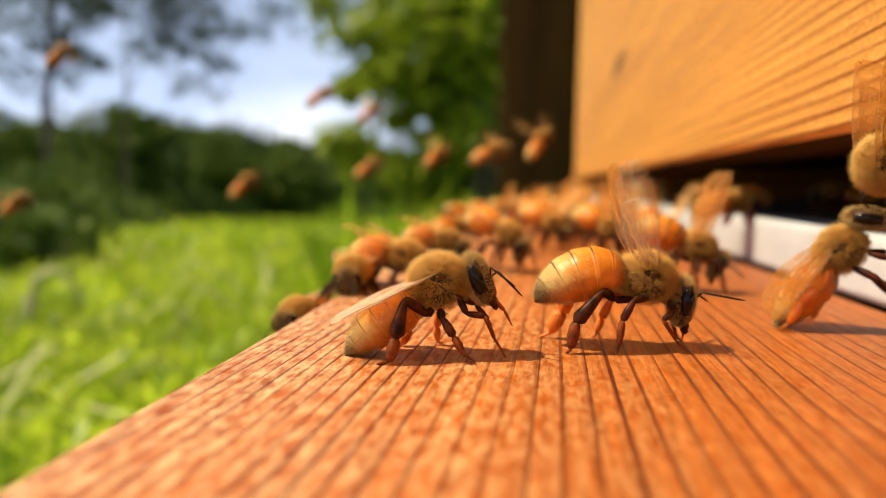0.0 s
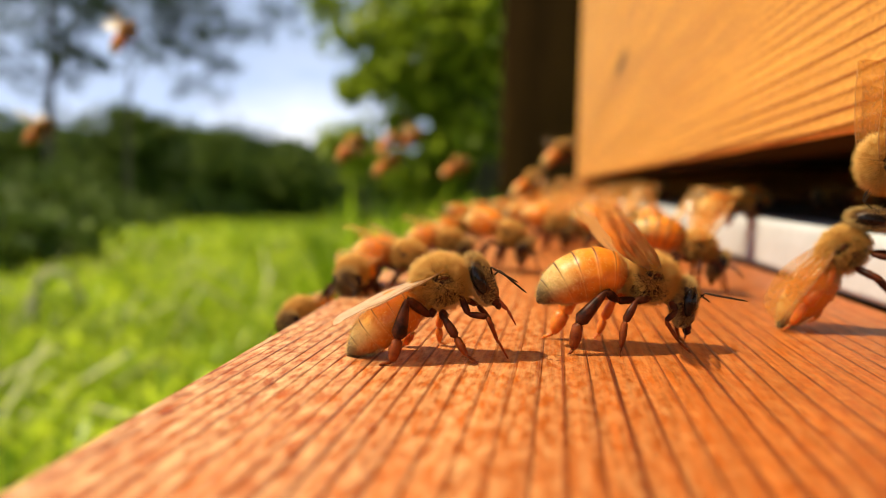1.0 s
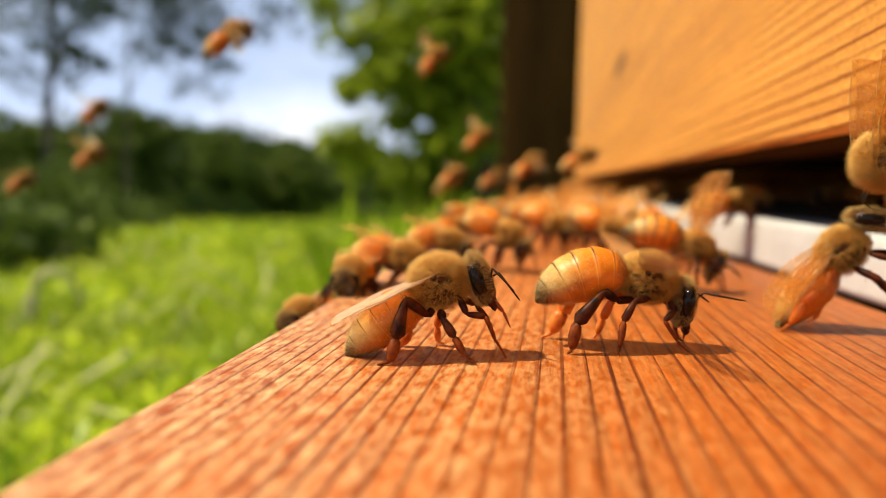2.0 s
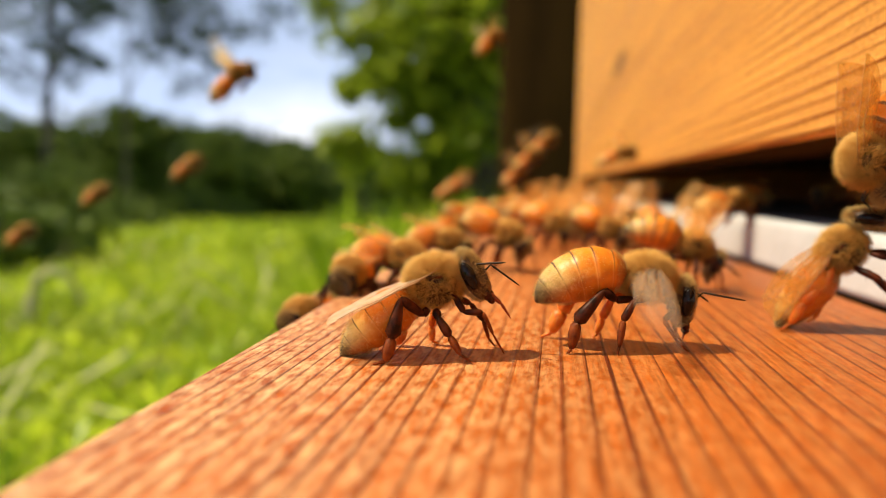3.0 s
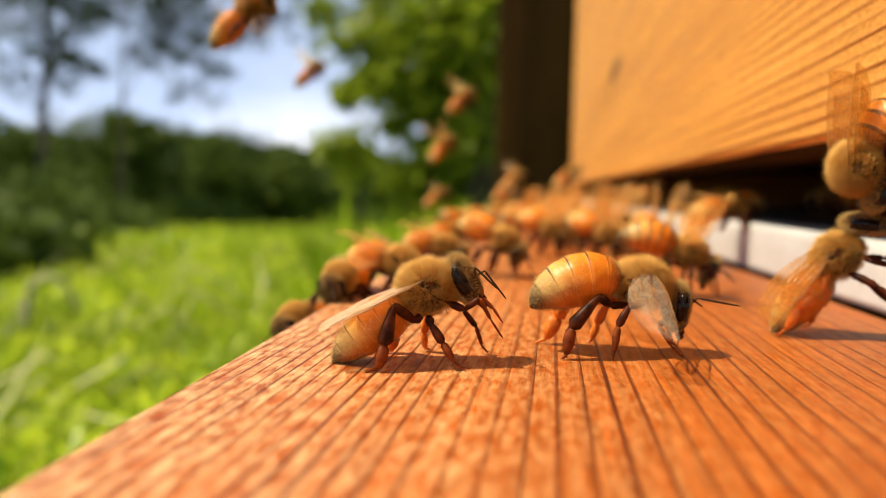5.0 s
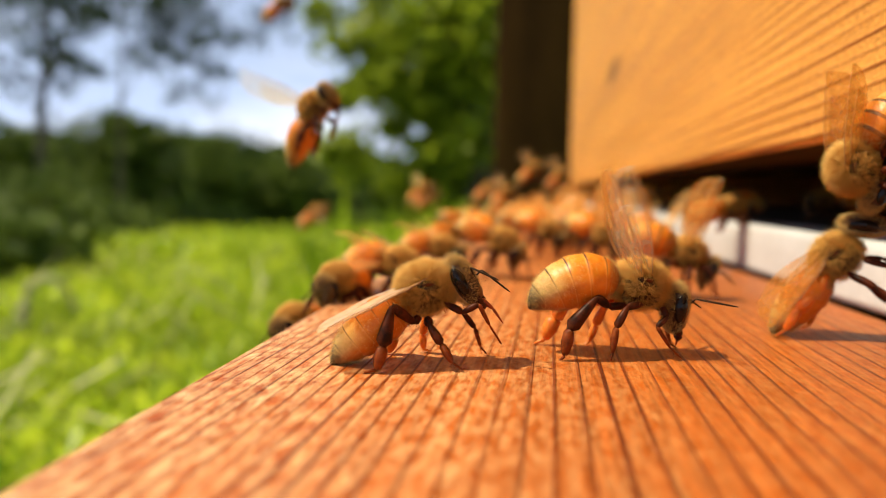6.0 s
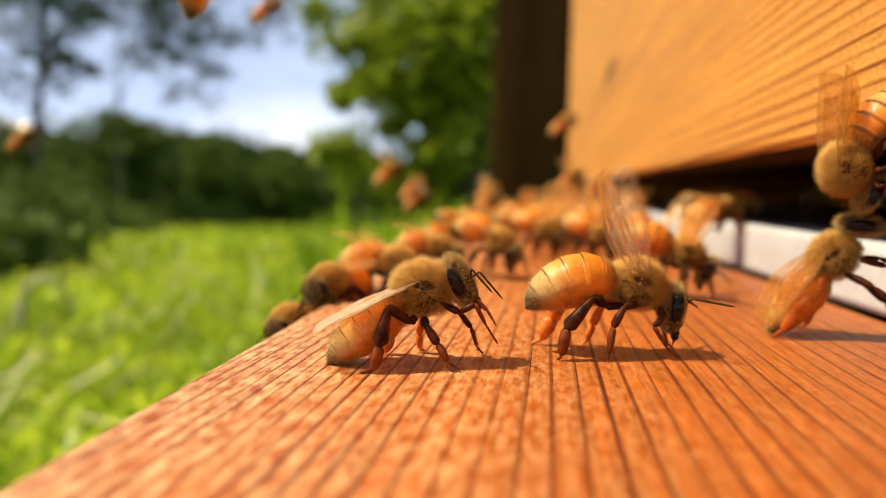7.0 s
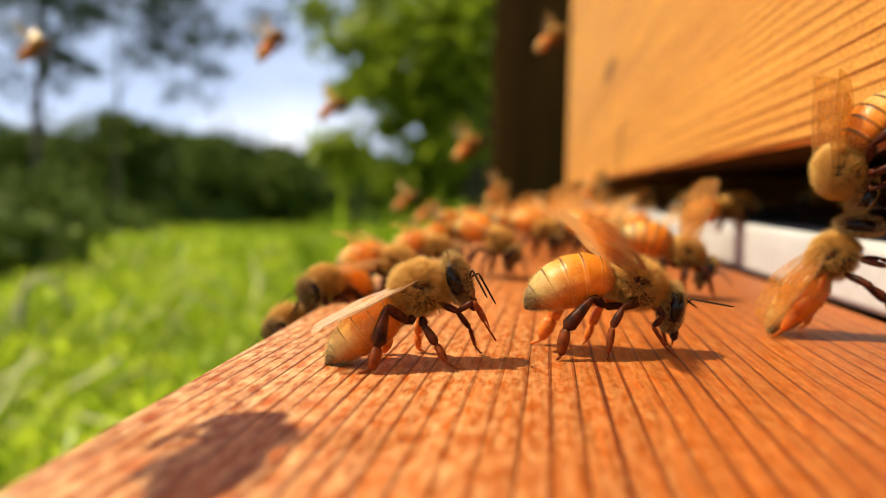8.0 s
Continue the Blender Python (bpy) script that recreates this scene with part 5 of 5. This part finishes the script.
# ---- bees in the air ----
AIR_LEGS = [
    ("leg", [(-0.9, s * 0.9, -1.5), (-2.0, s * 1.5, -1.9), (-3.8, s * 1.7, -2.6), (-5.0, s * 1.7, -3.4), (-5.5, s * 1.7, -3.8)], HIND_R) for s in (-1, 1)] + [
    ("leg", [(0.1, s * 1.0, -1.6), (0.4, s * 1.9, -2.6), (-0.6, s * 1.9, -3.3), (-1.4, s * 1.8, -3.7), (-1.8, s * 1.8, -3.9)], MID_R) for s in (-1, 1)] + [
    ("leg", [(1.2, s * 0.9, -1.6), (2.2, s * 1.2, -2.0), (1.4, s * 1.3, -2.7), (0.8, s * 1.3, -3.1), (0.4, s * 1.3, -3.3)], FRONT_R) for s in (-1, 1)]
AIR_STYLE = dict(h=0, pitch=0, waist=(-1.5, 0, -0.4), fat=0.88, drop=14, bend=22, nod=8, legs=AIR_LEGS, wings=((20, 88, 10), (20, 88, 10)), membrane=CLEAR_WING, group="bees in flight")

# seconds, place in millimetres, heading, pitch (nose up) in degrees
FLIGHTS = []
FLIGHTS.append([(0, -90.6, 222.1, 13.3, 20, 25), (0.5, -76.2, 224.0, 17.4, 10, 25), (1, -54.7, 217.2, 26.1, 0, 30), (1.5, -42.8, 209.8, 40.4, 0, 30), (2.8, -11.8, 235.7, 62.7, 30, 25), (3.5, -12.4, 235.2, 59.9, 10, 25), (4.2, -21.3, 234.8, 69.5, 0, 25), (4.7, -23.6, 233.4, 57.9, -10, 25), (5.8, 3.6, 263.5, 22.2, 10, 20), (6.5, 7.4, 264.1, 26.2, 10, 20), (7.2, 19.5, 256.7, 46.1, 20, 20), (8, 11.5, 227.0, 63.4, 0, 20)])
FLIGHTS.append([(0, -75.4, 257.2, 46.5, 20, 20), (0.5, -65.6, 257.0, 33.8, 20, 20), (1, -47.9, 248.6, 29.6, 10, 20), (1.5, -33.0, 240.5, 31.7, 10, 20), (2.8, 6.0, 265.1, 30.0, 0, 20), (3.5, 8.9, 225.8, 40.4, 60, 35), (3.8, -3.8, 225.0, 49.2, 60, 35), (4.2, -12.4, 213.8, 49.0, 40, 30), (4.7, -18.4, 212.0, 36.4, 40, 30), (5.8, -35.1, 258.8, 15.7, 10, 20), (6.5, -35.4, 258.5, 11.8, 10, 20), (7, -35.5, 248.8, 15.8, 20, 25), (7.5, -33.3, 249.6, 22.9, 10, 20), (8, -15.0, 231.8, 29.4, 20, 25)])
FLIGHTS.append([(0, -65.9, 148.6, 62.7, 30, 20), (1, -65.7, 148.2, 60.4, 30, 20), (1.5, -66.6, 147.3, 51.5, 30, 20), (2.1, -62.7, 147.2, 44.6, 20, 20), (2.8, -65.9, 156.7, 41.5, 20, 20), (3.2, -58.9, 136.3, 30.3, 18, 34), (3.5, -57.1, 126.1, 27.7, 18, 36), (3.7, -54.7, 116.4, 28.6, 16, 32), (4, -54.6, 112.1, 33.4, 12, 24), (4.2, -50.2, 107.7, 38.0, 10, 30), (4.5, -46.0, 103.3, 39.8, 10, 25), (4.7, -45.1, 103.4, 40.7, 10, 25), (5.2, -37.9, 104.0, 38.4, 12, 25), (5.8, -30.1, 99.0, 28.3, 12, 26), (6.0, -27.1, 90.8, 23.4, -25, 40), (6.2, -27.4, 84.7, 22.1, -62, 58), (6.4, -28.2, 78.7, 23.6, -80, 70), (6.5, -27.6, 74.8, 24.6, -86, 75), (6.6, -29.5, 73.8, 27.3, -90, 78), (6.8, -31.8, 73.0, 33.2, -92, 80), (7.0, -33.6, 71.3, 38.7, -100, 75), (7.3, -35.6, 40.8, 40.3, -145, 55), (7.5, -31.6, 38.2, 36.9, 150, 34), (7.7, -33.0, 33.2, 35.2, 134, 26), (7.8, -34.0, 31.7, 35.2, 116, 12), (8.0, -35.8, 30.2, 35.2, 98, -8)])
FLIGHTS.append([(0, -165.8, 212.8, 5.6, 10, 20), (0.5, -159.8, 213.7, 11.3, 10, 20), (1, -159.6, 215.2, 30.0, 10, 25), (1.5, -152.2, 217.7, 46.5, 0, 25), (2.8, -117.3, 219.4, 18.0, 10, 20), (3.2, -102.1, 221.4, 21.1, 10, 20), (3.8, -84.7, 224.5, 32.7, 10, 20), (4.5, -68.4, 228.7, 59.7, 0, 25), (5.8, -67.3, 215.1, 16.1, 20, 20), (6.2, -58.3, 225.0, 1.1, 20, 20), (7, -42.9, 238.3, 20.4, 30, 20), (8, -65.1, 248.1, 43.6, 10, 20)])
FLIGHTS.append([(0, -159.1, 228.3, 56.8, 10, 20), (0.5, -150.7, 229.5, 63.0, 10, 20), (1, -127.0, 211.7, 59.9, 40, 40), (1.5, -130.6, 209.6, 41.2, 10, 20), (2.8, -154.7, 234.3, 7.7, 10, 20), (3.5, -135.3, 237.5, 17.3, 10, 20), (4, -113.1, 231.0, 27.4, 10, 20), (4.5, -106.9, 233.7, 49.5, 10, 20), (5.8, -80.9, 228.5, 74.2, 10, 20), (6.5, -74.1, 208.5, 66.4, 30, 25), (7, -75.3, 208.7, 68.4, 30, 25), (7.8, -74.0, 208.4, 63.0, 40, 35), (8, -73.9, 208.0, 57.9, 40, 35)])
FLIGHTS.append([(0, -54.3, 247.1, 20.2, 10, 20), (0.5, -56.6, 247.1, 23.4, 10, 20), (1, -48.7, 247.8, 21.5, 10, 20), (1.5, -28.8, 239.8, 18.5, 15, 20), (2.8, -23.0, 260.5, 16.9, 10, 20), (3.5, -21.0, 260.4, 13.3, 10, 20), (4.5, 3.7, 263.6, 21.0, 10, 20), (5.8, -12.3, 281.5, 15.0, 10, 20), (8, -5.9, 282.0, 14.5, 10, 20)])
FLIGHTS.append([(0, -30.2, 250.3, 24.6, 20, 20), (0.5, -31.4, 250.1, 24.4, 20, 20), (1, -24.0, 250.7, 20.9, 5, 15), (1.5, -12.8, 251.6, 16.5, 0, 15), (2.8, -6.1, 252.6, 19.0, 10, 20), (3.5, 11.0, 244.2, 17.7, 30, 25), (4.5, 19.7, 255.3, 21.0, 20, 20), (5.8, 15.2, 264.5, 19.9, 10, 20), (8, 31.7, 265.9, 20.3, 10, 20)])
FLIGHTS.append([(0, -7.6, 192.1, 22.8, -5, 5), (0.5, -2.2, 192.6, 21.0, -5, 5), (1, 1.9, 192.6, 15.4, 20, 20), (1.5, 7.7, 203.7, 19.7, 0, 15), (2.8, 28.7, 216.6, 23.7, 0, 10), (3.5, 29.2, 206.3, 22.0, -10, 5), (4.5, 41.7, 206.7, 14.9, 20, 20), (5.8, 32.4, 225.8, 17.3, 10, 20), (8, 28.6, 255.1, 15.9, 10, 20)])
FLIGHTS.append([(0, 4.8, 204.0, 26.8, 40, 30), (0.5, 8.4, 204.4, 26.5, 40, 30), (1, 10.3, 204.5, 24.3, 20, 20), (1.5, 2.9, 203.1, 18.8, 20, 20), (2.8, 1.8, 243.9, 24.7, 10, 20), (3.5, 6.0, 244.0, 21.5, 10, 20), (5, -4.2, 262.2, 14.9, 10, 20), (6.5, -4.7, 251.6, 12.3, 10, 20), (8, -28.6, 238.7, 7.0, 10, 20)])
FLIGHTS.append([(0, -65.8, 298.6, 44.8, 10, 20), (0.7, -59.2, 298.8, 40.3, 10, 20), (1.5, -32.1, 280.1, 21.8, 10, 20), (2.8, -29.2, 279.6, 12.6, 10, 20), (8, -42.6, 277.9, 10.5, 10, 20)])
FLIGHTS.append([(0, -197.8, 221.9, 34.8, 10, 20), (1, -186.7, 221.7, 25.5, 10, 20), (1.5, -175.7, 222.6, 18.9, 10, 20), (2.8, -170.4, 221.7, -0.2, 10, 20), (3.5, -177.5, 219.9, -13.2, 10, 20), (4.7, -189.8, 220.3, -2.4, 10, 20), (5.8, -189.6, 222.4, 17.7, 10, 20), (7, -169.3, 226.3, 29.8, 10, 20), (7.6, -167.9, 228.1, 47.4, 20, 20), (8, -159.0, 219.8, 59.0, 10, 20)])


flyers = []
first_flyer = None
for rows in FLIGHTS:
    m = mm(*rows[0][1:4], 0, -rows[0][5], rows[0][4])
    if first_flyer is None:
        first_flyer = bee(m, "honey bee in flight with beating wings", **AIR_STYLE)[0]
        one = first_flyer
    else:
        one = copy_thing(first_flyer, m)
    flyers.append((one, rows))


# ---- what moves ----
def wings_of(root):
    return [o for o in root.children if o.name.split(".")[0] in ("forewing", "hindwing")]


def beat(root, hubm, rng, low, high, rate, sweep_low, sweep_high, twist=8):
    """Wings that beat through the whole clip."""
    phase = rng.uniform(0, 6.28)
    ws = wings_of(root)
    for w in ws:
        side = 1 if w.matrix_basis.translation.y > 0 else -1
        off = 1 if w.name.startswith("hind") else 0
        rows = []
        for k in range(241):
            t = k / 30
            s = 0.5 + 0.5 * math.sin(phase + rate * t * 6.283 + 0.6 * math.sin(t * 2.1 + phase))
            rows.append((t, wing_pose(hubm, side, low + (high - low) * s, sweep_low + (sweep_high - sweep_low) * s, twist, off)))
        walk(w, rows)


def motions():
    rng = np.random.default_rng(5)
    # the feeding bee shifts back a little and lifts its head
    walk(feeder, [(0.0, FEEDER_M), (1.5, FEEDER_M), (2.8, mm(-6.3, 50.5, 0, 0, 0, 13)), (3.5, mm(-6.5, 50.4, 0, 0, 0, 14)), (4.5, mm(-6.5, 50.2, 0, 0, 0, 14)), (6.0, mm(-6.45, 50.1, 0, 0, 0, 14)), (8.0, mm(-6.5, 50.0, 0, 0, 0, 14))])
    walk(fanner, [(0.0, FANNER_M), (4.0, FANNER_M), (8.0, mm(9.85, 55.9, 0, 0, 0, 6))])
    # its head lifts, the forefoot goes to the mouth and back, the feelers play
    hm = feeder_head.matrix_basis.copy()
    walk(feeder_head, [(t, hm @ pose(0, 0, dz * MM, 0, nod, yaw)) for t, nod, yaw, dz in ((0.0, 0, 0, 0), (1.0, -2, 0, 0.05), (1.5, 4, 0, 0), (2.8, -4, -4, 0.25), (3.5, -10, -8, 0.45), (4.5, -6, -10, 0.45), (6.0, -8, -6, 0.45), (7.0, -4, -8, 0.45), (7.5, -8, -8, 0.6), (8.0, 2, -8, 0.55))])
    legs, feelers = BEE_LIMBS[feeder.name]
    lm = legs[2].matrix_basis.copy()
    reach = ((0.0, 0), (2.8, 0), (3.2, 0.5), (3.5, 0.9), (4.0, 1.0), (4.5, 0.85), (5.2, 1.0), (5.8, 0.9), (6.5, 0.6), (7.0, 0.8), (7.5, 1.0), (8.0, 0.9))
    walk(legs[2], [(t, lm @ pose(0, 0, 0, 0, -48 * a, 0)) for t, a in reach])
    sm = SHINS[0].matrix_basis.copy()
    walk(SHINS[0], [(t, sm @ pose(0, 0, 0, 6 * a, 44 * a, 0)) for t, a in reach])
    for i, f in enumerate(feelers):
        fm = f.matrix_basis.copy()
        walk(f, [(t, fm @ pose(0, 0, 0, 0, a if i == 0 else b, 0)) for t, a, b in ((0.0, 0, 0), (1.0, -6, -4), (1.5, 24, 12), (2.8, -34, -10), (3.5, -36, 22), (4.0, -8, 10), (4.5, 16, 14), (5.8, -4, 6), (6.5, -10, -16), (7.0, 14, 8), (8.0, 22, 14))])
    # fanning: (seconds, lift, sweep)
    fan_poses = {"u": (58, 16, 34), "v": (55, 30, 0), "h": (74, 4, 48), "b": (25, 50, 0), "g": (40, 40, 12), "m": (8, 88, -10), "t": (62, 36, 6), "l": (70, 48, 10), "n": (24, 64, -4), "s": (-24, 90, 0), "r": (-62, 96, -10), "d": (-40, 140, 30), "e": (-42, 134, 5), "k": (-22, 118, -6)}
    step = 1 / FPS
    passes = [(0.0, "utl"), (0.5, "gvl"), (1.0, "mbg"), (1.5, "mbg"), (3.0, "nsr"), (3.5, "edd"), (4.0, "nsr"), (4.5, "kee"), (6.0, "utl"), (6.5, "nsr"), (7.0, "utl"), (7.5, "gul"), (8.0, "mbb")]
    fill = "gvghgbmskseksmbg"
    states = {}
    for t, (a, b, c) in passes:
        k = frame(t) - 1
        states[k - 1], states[k], states[k + 1] = a, b, c
    n = 0
    for k in range(0, frame(8.0)):
        if k not in states and k % 2 == 0 and k + 1 not in states and not (k - 1 in states and k - 2 in states):
            n += 1
            states[k] = fill[n % len(fill)]
    ups, downs = "uvhbgtl", "srdek"
    order = sorted(k for k in states if 0 <= k <= frame(8.0) - 1)
    rows = []
    for k in order:
        # a stroke that goes from high to low passes the level
        if rows and ((rows[-1][1] in ups and states[k] in downs) or (rows[-1][1] in downs and states[k] in ups)):
            if k - rows[-1][0] > 1:
                rows.append((k - 1, "m"))
            else:
                rows[-1] = (rows[-1][0], "m")
        rows.append((k, states[k]))
    for w in fanner_wings:
        side = 1 if w.matrix_basis.translation.y > 0 else -1
        off = 1 if w.name.startswith("hind") else 0
        walk(w, [(k * step, wing_pose(fanner_hub, side, *fan_poses[p], off)) for k, p in rows])
    # the hanging bee edges along the hive front
    walk(hanger, [(t, wall_pose(y * MM, z * MM)) for t, y, z in ((0.0, 59.2, 14.8), (1.6, 59.3, 15.0), (2.9, 62.3, 15.2), (4.5, 62.8, 15.1), (6.5, 63.2, 15.2), (8.0, 64.4, 15.0))])
    walk(reared, [(0.0, REARED_M), (1.0, mm(28.6, 66.0, 0, 0, 0, -14)), (8.0, mm(28.9, 65.6, 0, 0, 0, -14))])
    # the crowd shuffles a little; some fan
    for i, (root, x, y, rz, z, tilt, style) in enumerate(crowd):
        a, b, c = rng.uniform(-0.5, 0.5), rng.uniform(-0.6, 0.6), rng.uniform(-5, 5)
        if i == 1:
            # one bee edges along the rim of the board
            walk(root, [(0.0, mm(x, y, z, 0, 0, rz)), (3.5, mm(x - 0.3, y - 0.5, z, 0, 0, rz - 6)), (5.8, mm(x - 0.7, y - 1.0, z, 0, 0, rz - 14)), (7.0, mm(x - 0.8, y - 1.6, z - 0.1, 4, 0, rz - 24)), (8.0, mm(x - 1.0, y - 2.2, z - 0.2, 6, 0, rz - 30))])
            continue
        walk(root, [(0.0, mm(x, y, z, tilt, 0, rz)), (3.5, mm(x + a, y + b, z, tilt, 0, rz + c)), (8.0, mm(x + a * 0.3, y - b * 0.5, z, tilt, 0, rz - c * 0.5))])
        if i in FANNING:
            hubm = mm(0, 0, CROWD_STYLES[style]["h"], 0, CROWD_STYLES[style]["pitch"], 0)
            for w in wings_of(root):
                w.material_slots[0].material = VEIL_WING
            beat(root, hubm, rng, 34, 88, 12.5, 95, 70)
    for one, rows in flyers:
        walk(one, [(t, mm(x, y, z, 0, -p, h)) for t, x, y, z, h, p in rows])
        beat(one, Matrix(), rng, -35, 55, 7.3, 96, 80)


FANNING = (37, 38, 39, 40, 41, 42, 43, 44, 5, 6, 7, 10, 15, 17, 19, 20, 22, 25, 27, 28, 29, 30, 31)
motions()
